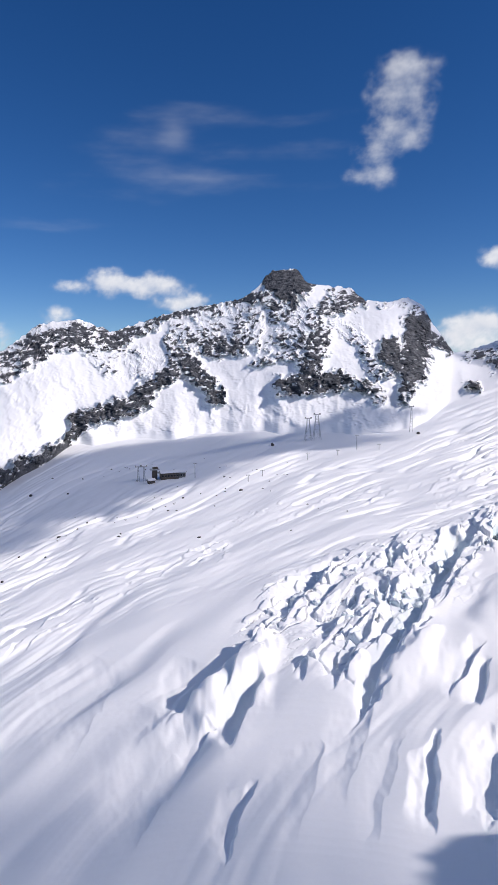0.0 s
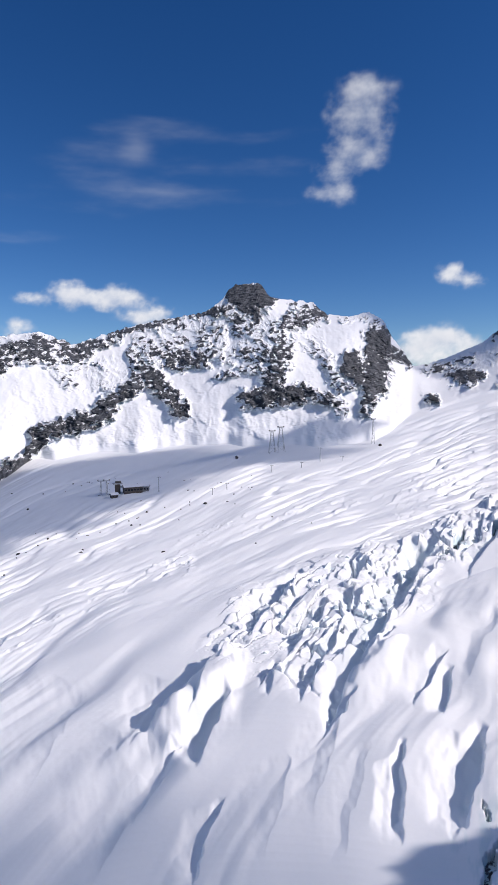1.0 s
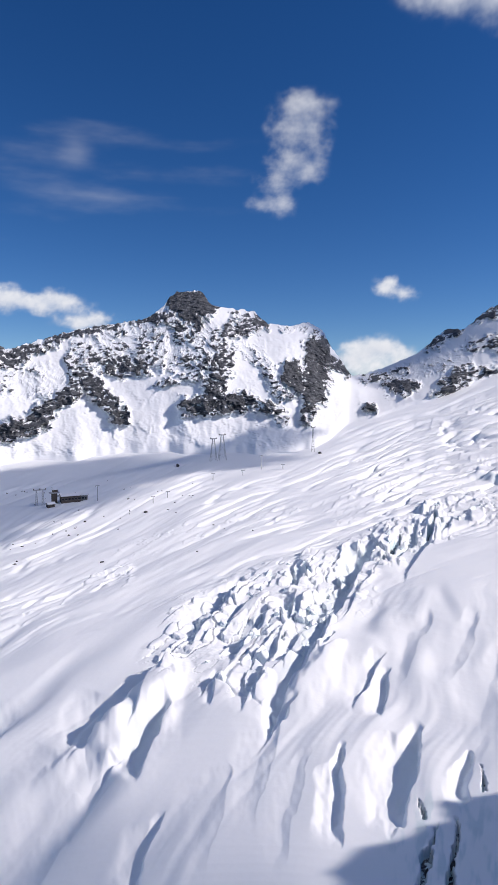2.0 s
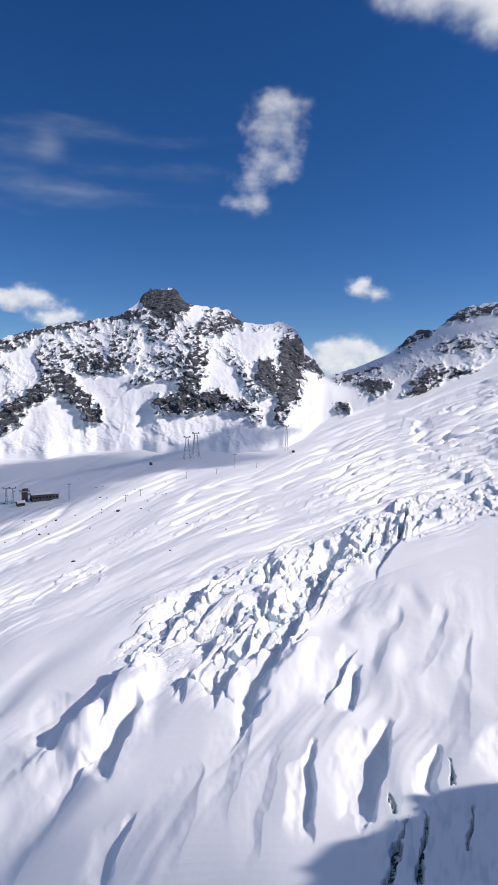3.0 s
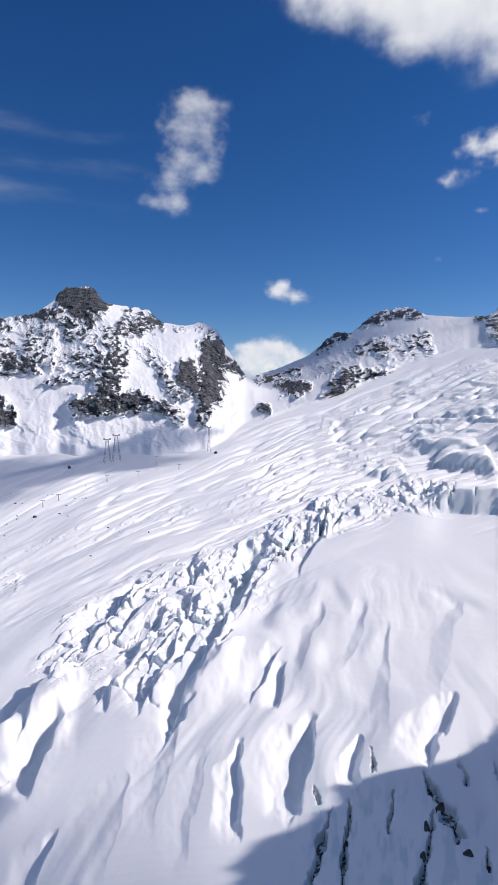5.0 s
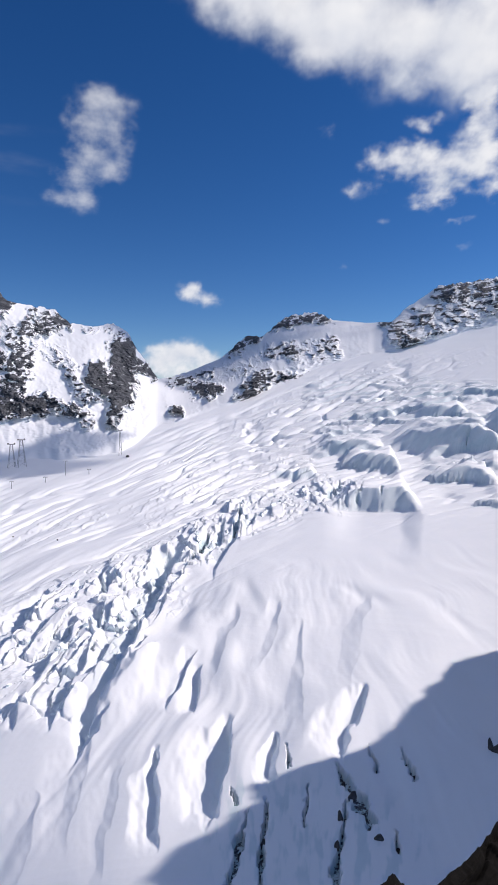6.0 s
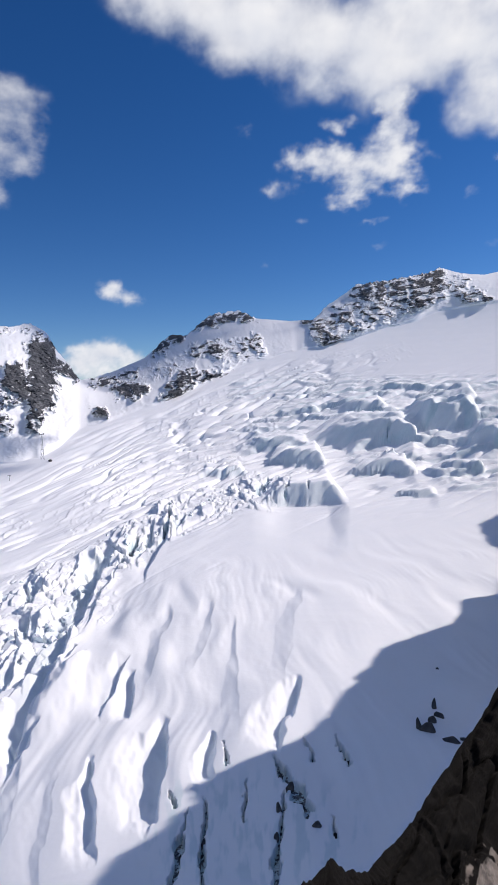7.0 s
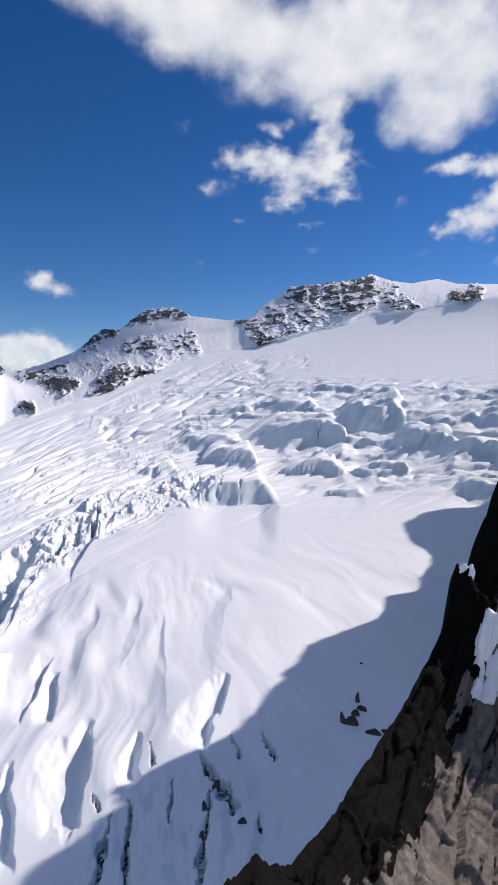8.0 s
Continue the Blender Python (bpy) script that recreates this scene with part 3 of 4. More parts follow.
def cloud(label, blobs, seed, far=4500.0, rough=1.0, thin=1.0, step=.14, fine=(.5, .6)):
    """A cloud bank on a far shell: blobs of az, el, half width, half height, weight, with torn edges."""
    b = np.array(blobs)
    a = np.arange((b[:, 0] - b[:, 2] * 2).min(), (b[:, 0] + b[:, 2] * 2).max(), step)
    e = np.arange((b[:, 1] - b[:, 3] * 2).min(), (b[:, 1] + b[:, 3] * 2).max(), step)
    a2, e2 = np.meshgrid(a, e)
    wa = a2 + rough * .9 * fbm(a2 * fine[0], e2 * fine[1], 5, seed, .44)
    we = e2 + rough * .7 * fbm(a2 * fine[0], e2 * fine[1], 5, seed + 9, .44)
    d = np.zeros(a2.shape)
    lit = np.zeros(a2.shape)
    for ba, be, ha, he, wt in blobs:
        q = np.hypot((wa - ba) / ha, (we - be) / he)
        d = 1 - (1 - d) * (1 - .9 * wt * smooth(1.5, .1, q))
        lit = np.maximum(lit, smooth(1.35, .2, q) * (.55 + .45 * np.clip((we - be) / he, -1, 1)))
    d = np.clip(d + .45 * fbm(a2 * fine[0] * 1.3, e2 * fine[1] * 1.3, 5, seed + 3, .55) * smooth(0, .25, d) * smooth(1.3, .5, d), 0, 1) * thin
    rim = np.minimum(np.minimum(np.arange(len(e)), np.arange(len(e))[::-1])[:, None], np.minimum(np.arange(len(a)), np.arange(len(a))[::-1])[None])
    d *= smooth(0, 6, rim)
    t = np.clip(.3 + .7 * lit + .3 * fbm(a2 * .25, e2 * .35, 3, seed + 5), 0, 1)
    ca, sa, ce, se = np.cos(np.radians(a2)), np.sin(np.radians(a2)), np.cos(np.radians(e2)), np.sin(np.radians(e2))
    far += 16 * seed
    pts = np.stack([far * sa * ce, far * ca * ce, EYE + far * se], -1)
    ob = grid_mesh("cloud", pts, CLOUD, {"cover": smooth(.03, 1.05, d) ** 1.25 * thin, "tone": t})
    return tagged(ob, label, "cloud")


cloud("tall broken white cumulus puff in deep blue sky", [(13.4, 25, 2.1, 1.6, .85), (15.4, 24.6, 1.9, 1.7, .72), (15.2, 22, 1.7, 2, .75), (12.8, 23, 1.9, 1.5, .85), (12.8, 20.8, 2.2, 1.2, .8), (15, 19.8, 1.8, 1, .7),
      (11.6, 19.2, 2.2, 1, .7), (11.5, 17.4, 2.4, 1.1, .8)], 1, rough=.8, step=.09, thin=.78, fine=(.34, .5))
cloud("low flat-based white cloud above the ridge", [(-16.2, 8, 1.7, .7, .8), (-13, 8.6, 2.1, 1.2, 1), (-10.6, 8.2, 2.3, .9, .95), (-8.4, 8.6, 1.9, 1, .95), (-6, 6.8, 3, 1.3, .9), (-17.5, 5.4, 1.6, 1, .6), (-24, 3.5, 3, 1.6, .6)], 2, rough=.6, step=.1)
cloud("bright rounded cloud behind the pass", [(19.3, 3.9, 2.4, 1.5, 1), (21.3, 4.6, 2.2, 1.3, 1), (23.6, 3.6, 1.6, 1.2, .9), (21, 2.6, 3.4, 1.3, .8)], 3, rough=.5, step=.1)
cloud("small lone white cloud", [(22, 10.2, 1.3, .9, .85), (23.6, 9.3, 1.4, .8, .8)], 4, rough=.5, step=.1)
cloud("huge bright white cumulus overhead", [(26, 33.5, 5, 3, .9), (31, 32.5, 5.5, 3.4, 1), (36, 31, 6, 3.4, 1), (42, 30, 6.5, 4.2, 1), (47.5, 28, 5, 3.6, 1), (53, 29.5, 7, 4.5, 1), (60, 27.5, 6, 4.6, 1), (57, 23.8, 4, 2, .85), (68, 29, 7, 6, 1)], 5, rough=2.2, step=.12, fine=(.16, .2))
cloud("ragged lower wisps of the big cloud", [(41.4, 20.9, 3, 1.3, .85), (45, 20.2, 3, 1.9, .95), (48.5, 20.4, 2.6, 2.2, .95), (48.6, 24, 2, 2.6, .9), (44.4, 17.6, 2.2, 1, .75), (49.7, 17.8, 1.7, .8, .7), (46.4, 15.6, 1.5, .4, .5), (38, 18.6, 1.8, 1, .35), (43.5, 23.6, 1.6, .9, .5)], 6, rough=1.4, step=.1, fine=(.4, .6))
cloud("white clouds low in the sky", [(60.2, 19.8, 2.4, .9, .85), (63.5, 19.4, 2, 1, .9), (61.3, 15.2, 2.4, 1.4, .95), (63.5, 16.6, 2.4, 1.6, 1), (67, 17, 3, 3, 1), (59, 14.6, 1.4, .8, .6)], 7, step=.1)
cloud("thin pale streak of high cloud", [(-6.4, 20.8, 1.8, 1, 1), (0, 22.2, 11, 1, .5), (-10, 20.6, 7, 2.2, .55), (-9, 17.6, 9, 1.8, .5), (0, 17.2, 10, 1, .45), (3, 19.6, 9, .9, .4), (-18, 13.4, 8, .8, .45), (-14, 16, 6, 1.2, .35)], 8, rough=1.1, thin=.5, fine=(.08, .4))
cloud("faint small scraps of cloud", [(38, 18.6, 1.4, .9, .6), (34.8, 23.6, 1, .6, .6), (40.2, 16.2, .9, .5, .6), (47.4, 13.6, .7, .35, .5), (55.4, 17.3, .8, .4, .5), (57, 12.8, .7, .5, .45), (36.5, 12.4, .6, .4, .4), (64, 12, 2, .8, .4), (52, 20.4, .6, .5, .5)], 9, step=.08, rough=.8, thin=.66, fine=(.5, .7))
# two added banks, never in view: their glow fills the shade
cloud("unseen glowing cloud bank added behind the viewer as fill light", [(172, 20, 16, 8, 1), (205, 24, 18, 9, 1), (245, 20, 16, 8, 1), (280, 22, 14, 7, 1)], 10, rough=3, step=1.2)
cloud("unseen high glowing cloud bank added to brighten the shaded snow", [(200, 56, 24, 9, 1), (80, 64, 20, 7, .9), (245, 54, 40, 15, 1), (310, 56, 36, 13, 1), (10, 62, 36, 11, 1)], 11, rough=3, step=1.2)


# ---- the cloud towards the sun that shades the valley floor ----
def shade_cloud(outline, label, thick, inner, torn_by, seed):
    """A flat cloud high towards the sun; its shadow falls inside the outline, given as az, el on the ground."""
    ring = np.array([ground_point(a, e) + SUNWARD * 2600 for a, e in outline])
    mid = ring.mean(0)
    turns = np.linspace(0, len(ring), 240, endpoint=False)
    loop = np.stack([np.interp(turns, range(len(ring) + 1), np.append(ring[:, c], ring[0, c])) for c in range(3)], -1)
    rows, veils = [], []
    for wide in np.linspace(.02, 1.3, 60):
        q = mid + (loop - mid) * wide
        q[:, 2] += 60 * (1 - wide)
        rows.append(q[None])
        torn = torn_by * fbm(q[:, 0] / 210, q[:, 1] / 120, 4, seed, .6)
        veils.append((thick * smooth(1.22, inner, wide + torn * smooth(.2, .9, wide)))[None])
    pts, haze = np.concatenate(rows), np.concatenate(veils)
    pts, haze = np.concatenate([pts, pts[:, :1]], 1), np.concatenate([haze, haze[:, :1]], 1)
    tagged(grid_mesh("cloud", pts, CLOUD, {"cover": haze, "tone": haze * 0 + .6}), label, "cloud")


shade_cloud([(-30, -16.5), (-23.5, -15.8), (-13.3, -12.7), (-6.2, -10.5), (0, -7.9), (6.5, -7.2), (10.8, -6.8), (15.8, -5.6), (15, -4.2), (8.7, -4.4), (5, -5.9), (-2.2, -5.8), (-7.7, -6.2), (-17.2, -7.2), (-23, -8.6), (-30, -10)],
            "flat drifting cloud whose shadow lies on the snow", .76, .85, .42, 557)
# an added sheet out of view, placed only to dim the near snow
shade_cloud([(-44, -30), (-24, -33.5), (-12, -35), (0, -36), (9, -37), (17, -40), (19, -50), (0, -56), (-44, -50)], "unseen thin cloud sheet added to dim the near snow", .62, .4, .5, 571)


# ---- the crag: the rock on which the viewer stands, and the cliff to the right that shades the glacier ----
CRAG, kn, kl, kp = material("dark_crag_rock")
coord = kn.new("ShaderNodeTexCoord").outputs["Object"]
snowy = kn.new("ShaderNodeAttribute")
snowy.attribute_name = "snow"
darkening = kn.new("ShaderNodeAttribute")
darkening.attribute_name = "darkening"
big = noise_node(kn, kl, .35, 8, coord, .6)
fine = noise_node(kn, kl, 3.0, 9, coord, .65)
grit = noise_node(kn, kl, 14.0, 6, coord, .6)
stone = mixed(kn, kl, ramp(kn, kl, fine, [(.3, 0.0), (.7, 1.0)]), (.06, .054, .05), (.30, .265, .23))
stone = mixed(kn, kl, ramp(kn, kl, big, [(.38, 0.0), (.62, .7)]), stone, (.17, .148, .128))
# near-black colour: dark rock, and the shade under the edge painted in
dark = math_node(kn, kl, "ADD", darkening.outputs["Fac"], math_node(kn, kl, "SUBTRACT", fine, .5))
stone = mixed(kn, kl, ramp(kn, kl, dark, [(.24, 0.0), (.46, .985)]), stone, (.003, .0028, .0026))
patchy = math_node(kn, kl, "ADD", snowy.outputs["Fac"], math_node(kn, kl, "MULTIPLY", math_node(kn, kl, "SUBTRACT", fine, .5), .5))
kl.new(mixed(kn, kl, ramp(kn, kl, patchy, [(.47, 0.0), (.53, 1.0)]), stone, SNOW_HI), kp.inputs["Base Color"])
kp.inputs["Roughness"].default_value = .85
kp.inputs["Specular IOR Level"].default_value = .06
rough = math_node(kn, kl, "ADD", fine, math_node(kn, kl, "MULTIPLY", grit, .3))
bump(kn, kl, kp, rough, .5, .2)

# the mound under the viewer's feet
ma = np.arange(0, 361, 6.0)[None]
me_ = np.linspace(-86, -55, 14)[:, None]
mr = np.broadcast_to((np.linspace(.12, 1.35, 14)[:, None]) * (1 + .12 * fbm(ma / 40, me_ / 9, 3, 502)), (14, ma.size)).copy()
mr[:, -1] = mr[:, 0]
pts = np.stack([mr * np.sin(np.radians(ma)), mr * np.cos(np.radians(ma)), EYE + mr * np.tan(np.radians(me_)) * np.ones(mr.shape)], -1)
skirt = pts[-1:].copy()
foot = np.concatenate([skirt * np.array([1 + .5 * k, 1 + .5 * k, 1]) - np.array([0, 0, d]) for k, d in ((.3, 3), (1.2, 15), (6, 60), (30, 160))])
pts = np.concatenate([pts, foot])
flat = np.zeros(pts.shape[:2])
mound = grid_mesh("rock_mound", pts, CRAG, {"snow": flat, "darkening": flat + .3})
tagged(mound, "bare brown rock top on which the viewer stands", "rock")

# the crag beside it: an edge that climbs to the right, a band painted dark as if shaded under it, then a broad tilted
# slab
CRAG_A = np.array([30.0, 33.0, 39.1, 40.6, 42.3, 44.1, 46.3, 47.7, 49.2, 50.8, 53.2, 56.3, 59.1, 60.4, 61.2, 61.6, 62.8, 63.7, 64.3, 68.0, 74.0, 84.0])
CRAG_E = np.array([-52.0, -47.0, -41.3, -40.5, -39.3, -40.0, -39.8, -38.4, -37.4, -35.5, -32.4, -28.2, -23.0, -20.0, -13.8, -16.9, -12.0, -10.0, -7.0, -4.0, -2.0, 0.0])
CRAG_R = np.interp(CRAG_A, [30, 36, 42.9, 50.8, 60.3, 68, 74, 84], [6, 8.5, 13, 19, 31, 40, 47, 56])
CRAG_SNOW = [(60.7, 3, 61.2, 3.6, .35, 1), (60, 3.2, 60.4, 4.2, .35, 1), (61.25, .4, 61.4, .8, .2, 1), (42.2, 1.8, 46.4, 1.6, .6, 1)]
ta = np.linspace(30, 84, 620)
jag = smooth(28, 40, ta)
edge_e = softened(ta, CRAG_A, CRAG_E, .25) + jag * (.3 * fbm(ta * .5, ta * 0, 3, 501) + .3 * fbm(ta * 1.4, ta * 0, 4, 503, .6))
edge_r = softened(ta, CRAG_A, CRAG_R, 1.5)
lip = np.stack([edge_r * np.sin(np.radians(ta)), edge_r * np.cos(np.radians(ta)), EYE + edge_r * np.tan(np.radians(edge_e))], -1)
run = np.concatenate([[0], np.cumsum(np.linalg.norm(np.diff(lip, axis=0), axis=1))])
down = 30 * np.linspace(0, 1, 300) ** 1.5
band_way, slab_way = np.array([.22, -.42, -.88]), np.array([.22, -.78, -.58])
wide_band = 2.6 + 1.0 * fbm(run / 6, run * 0, 3, 505)
first = np.minimum(down[:, None], wide_band[None])
pts = lip[None] + first[..., None] * band_way + np.maximum(down[:, None] - wide_band[None], 0)[..., None] * slab_way
R2, Q2 = np.meshgrid(run, down)
A2 = np.broadcast_to(ta[None], R2.shape)
bend = .9 * fbm(R2 / 7, Q2 / 5, 3, 511)
sheets = Q2 / 1.6 + bend + R2 * .04
tread = sheets - np.floor(sheets)
rise = hashed(np.floor(sheets), np.floor(R2 / 5 + 2 * hashed(np.floor(sheets), sheets * 0, 3)), 515)
f, joint, k1, k2 = cells(R2 / 5.5 + .4 * bend, Q2 / 1.1 + .3 * bend, 520)
bulge = .45 * rise * (1 - smooth(.82, 1, tread)) + .3 * (k1 - .5) * smooth(0, .12, joint) - .16 * smooth(.07, 0, joint) + .55 * fbm(R2 / 8, Q2 / 3, 3, 522) + .16 * fbm(R2 / 2.2, Q2 / .45, 4, 523, .6)
pts = pts + (bulge * smooth(0, .5, Q2))[..., None] * np.array([-.1, -.58, .8])
# painted shade band below the edge, plus dark rock streaks and joints
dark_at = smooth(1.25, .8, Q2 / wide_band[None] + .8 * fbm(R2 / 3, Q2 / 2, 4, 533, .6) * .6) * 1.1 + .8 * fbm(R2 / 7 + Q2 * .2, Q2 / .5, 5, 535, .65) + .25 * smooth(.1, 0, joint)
back = []
for off, drop in ((.25, .8), (.6, 4), (1.5, 14), (4, 40), (12, 150)):
    q = lip.copy()
    q[:, :2] += off * np.array([-.35, .94])
    q[:, 2] -= drop
    back.insert(0, q[None])
slab_pts = pts
pts = np.concatenate(back + [pts])
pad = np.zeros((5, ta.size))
crag = grid_mesh("crag", pts, CRAG, {"snow": np.zeros(pts.shape[:2]), "darkening": np.concatenate([pad + 1.2, np.clip(dark_at, 0, 1.2)])})
tagged(crag, "steep dark brown rock crag with snow patches above the glacier", "rock face")
for n, row in enumerate(CRAG_SNOW):
    at = bands(A2 + .7 * fbm(R2 / 1.6, Q2 / 1.2, 4, 531), Q2 + .5 * fbm(R2 / 1.6, Q2 / 1.2, 4, 532), [row])
    inside = at > .42
    rows_in, cols_in = np.where(inside.any(1))[0], np.where(inside.any(0))[0]
    if not len(rows_in):
        continue
    a0, a1, b0, b1 = max(rows_in[0] - 1, 0), rows_in[-1] + 2, max(cols_in[0] - 1, 0), cols_in[-1] + 2
    over = at[a0:a1, b0:b1]
    lump = slab_pts[a0:a1, b0:b1] + (.26 * smooth(.3, .8, over) - .04)[..., None] * np.array([-.1, -.5, .86])
    keep = inside[a0:a1, b0:b1]
    flat_ = np.zeros(keep.shape)
    drift = grid_mesh("snow_patch", lump, GLACIER, {"rock": flat_, "ice": flat_}, ~(keep[:-1, :-1] | keep[1:, 1:] | keep[:-1, 1:] | keep[1:, :-1]))
    drift.parent = crag
    drift["label"] = "patch of old snow on the rock"

# the cliff, whose crest throws the ragged shadow on the snow: az, el of the shadow's edge
SHADE_EDGE = [(10, -46), (15.9, -42), (19.7, -38.7), (26.3, -36.6), (28.9, -34), (32, -33.2), (36.6, -31.9), (40.6, -30.4), (43.8, -27), (46.9, -23.6), (50, -22.1), (54.4, -20.4), (54.8, -18.4), (57.6, -17.6), (59, -14.6), (57.2, -13.6), (56, -11.8), (58, -10.6), (63, -9.6), (70, -8)]
crest_at = []
for a, e in SHADE_EDGE:
    p = ground_point(a, e)
    crest_at.append(p + SUNWARD * (max(.8, 2.3 * math.cos(radians(a)) - .7 * math.sin(radians(a))) * math.hypot(p.x, p.y)))
crest_at.insert(0, crest_at[0] + Vector((30, -85, 0)))
cx = np.linspace(0, len(crest_at) - 1, 260)
cc = np.array(crest_at)
line = np.stack([np.interp(cx, range(len(cc)), cc[:, n]) for n in range(3)], -1)
line[:, 2] += 4 * fbm(cx * 1.7, cx * 0, 5, 541, .6) + 3 * fbm(cx * 5, cx * 0, 3, 543, .6)
out = np.array(heading(SUN_AZ))
rows = []
for off, drop in ((-70, 640), (-30, 260), (-22, 150), (-13, 80), (-6, 34), (-2, 10), (0, 0), (20, 12), (50, 40), (90, 120), (140, 300), (220, 640)):
    q = line + out * off
    q[:, 2] -= drop
    q[:, :2] += out[:2] * (6 * fbm(cx * 1.3, cx * 0 + drop * .05, 4, 545))[:, None] * (drop > 0)
    rows.append(q[None])
pts = np.concatenate(rows)
flat = np.zeros(pts.shape[:2])
cliff = grid_mesh("cliff", pts, CRAG, {"snow": flat, "darkening": flat + .8})
tagged(cliff, "tall dark rock cliff beside the glacier", "cliff")


# ---- things ----
def part(name, bm, mat, parent=None, label="", at=None):
    """Links a bmesh as one mesh object, under a thing or a part where one is given."""
    me = bpy.data.meshes.new(name)
    bm.to_mesh(me)
    bm.free()
    me.materials.append(mat)
    ob = new(name, me)
    if parent is not None:
        ob.parent = parent
    if at is not None:
        ob.matrix_basis = at
    if label:
        ob["label"] = label
    return ob


def box(bm, x, y, z, sx, sy, sz, turn=None):
    """A box centred on x, y with its foot at z."""
    m = Matrix.Translation((x, y, z + sz / 2))
    if turn is not None:
        m = m @ turn
    bmesh.ops.create_cube(bm, size=1, matrix=m @ Matrix.Diagonal((sx, sy, sz, 1)))
    return bm


def boxes(*rows):
    bm = bmesh.new()
    for r in rows:
        box(bm, *r)
    return bm


def beam(bm, a, b, wide):
    """A square bar from a to b."""
    a, b = Vector(a), Vector(b)
    d = b - a
    m = Matrix.Translation((a + b) / 2) @ d.to_track_quat("Z", "Y").to_matrix().to_4x4() @ Matrix.Diagonal((wide, wide, d.length, 1))
    bmesh.ops.create_cube(bm, size=1, matrix=m)
    return bm


def on_snow(places):
    """Points on the glacier at azimuths and elevations."""
    p = np.array(places, float)
    a, e = p[:, 0], p[:, 1]
    r = reach(a, e)
    x, y = r * np.sin(np.radians(a)), r * np.cos(np.radians(a))
    return np.stack([x, y, EYE + r * np.tan(np.radians(e)) + relief(x, y, a, e, r)[0]], -1)


STEEL = flat_material("galvanised_steel", (.30, .31, .32), (.48, .49, .50), .8, .5)
TIMBER = flat_material("dark_timber", (.045, .035, .03), (.11, .09, .075), 1.5)
CONCRETE = flat_material("weathered_concrete", (.16, .16, .16), (.30, .29, .28), .5)
ROOFSNOW = flat_material("roof_snow", (.80, .82, .85), (.90, .905, .91), .3, .6)
GLASS, gn, gl, gp = material("window_glass")
gp.inputs["Base Color"].default_value = (.02, .025, .03, 1)
gp.inputs["Roughness"].default_value = .08
BOULDER = flat_material("boulder_rock", (.016, .016, .018), (.085, .083, .083), .9, .9, .2)
SERAC_ICE, sn, sl, sp = material("serac_snow_and_ice")
geo = sn.new("ShaderNodeNewGeometry")
split = sn.new("ShaderNodeSeparateXYZ")
sl.new(geo.outputs["Normal"], split.inputs[0])
fine = noise_node(sn, sl, .6, 7)
face = math_node(sn, sl, "ADD", split.outputs["Z"], math_node(sn, sl, "MULTIPLY", math_node(sn, sl, "SUBTRACT", fine, .5), .5))
cap = ramp(sn, sl, face, [(.3, 0.0), (.55, 1.0)])
sl.new(mixed(sn, sl, cap, mixed(sn, sl, fine, (.58, .70, .73), (.80, .86, .88)), SNOW_HI), sp.inputs["Base Color"])
sp.inputs["Roughness"].default_value = .5
bump(sn, sl, sp, fine, .5, .5)


def gable(sx, sy, z, rise, thick, over):
    """A pitched slab over a rectangle, its ridge along x."""
    bm = bmesh.new()
    hx, hy = sx / 2 + over, sy / 2 + over
    lo, hi = [], []
    for x in (-hx, hx):
        for y, up in ((-hy, 0), (0, rise), (hy, 0)):
            lo.append(bm.verts.new((x, y, z + up)))
            hi.append(bm.verts.new((x, y, z + up + thick)))
    for a, b in ((0, 1), (1, 2)):
        bm.faces.new((hi[a], hi[b], hi[b + 3], hi[a + 3]))
        bm.faces.new((lo[b], lo[a], lo[a + 3], lo[b + 3]))
    bm.faces.new((hi[0], hi[3], lo[3], lo[0]))
    bm.faces.new((hi[2], lo[2], lo[5], hi[5]))
    for k in (0, 3):
        for a in (0, 1):
            bm.faces.new((lo[k + a], lo[k + a + 1], hi[k + a + 1], hi[k + a]))
    bmesh.ops.recalc_face_normals(bm, faces=bm.faces)
    return bm


def hall(name, m, sx, sy, sz, rise, bays, label, wall=TIMBER):
    thing = new(name)
    thing.matrix_world = m
    part("wall", boxes((0, 0, -6, sx, sy, sz + 6)), wall, thing)
    roof = part("roof", gable(sx, sy, sz, rise, .5, 1.2), TIMBER, thing)
    part("snow_layer", gable(sx, sy, sz + .52, rise, 1.1, 1.0), ROOFSNOW, roof, "thick snow lying on the roof")
    for k in range(bays):
        x = (k + .5) / bays * sx - sx / 2
        w = part("window", boxes((x, -sy / 2 - .08, sz * .38, sx / bays * .62, .12, sz * .36)), GLASS, thing, "dark glazed window")
        for z in (.34, .74):
            part("frame", boxes((x, -sy / 2 - .1, sz * z, sx / bays * .7, .1, .22)), CONCRETE, w)
    return tagged(thing, label, "building")


def facing(p, turn=0.0):
    """A pose at p whose front looks back to the viewer, turned by some degrees."""
    return Matrix.Translation(p) @ Matrix.Rotation(-math.atan2(p[0], p[1]) + radians(turn), 4, "Z")


spots = on_snow([(-7.8, -9.8), (-9.2, -9.9), (-10.45, -9.95), (-9.55, -10.2), (-6.6, -9.65)])
hall("lift_station", facing(spots[0], 12), 30, 15, 9, 3, 6, "long dark lift station with snow-covered roof on the slope")
hall("annex", facing(spots[4], -6), 13, 10, 8, 2, 3, "small dark annex building beside the lift station", CONCRETE)
hall("hut", facing(spots[3], 20), 11, 8, 4, 2.4, 2, "low timber hut half buried in snow")


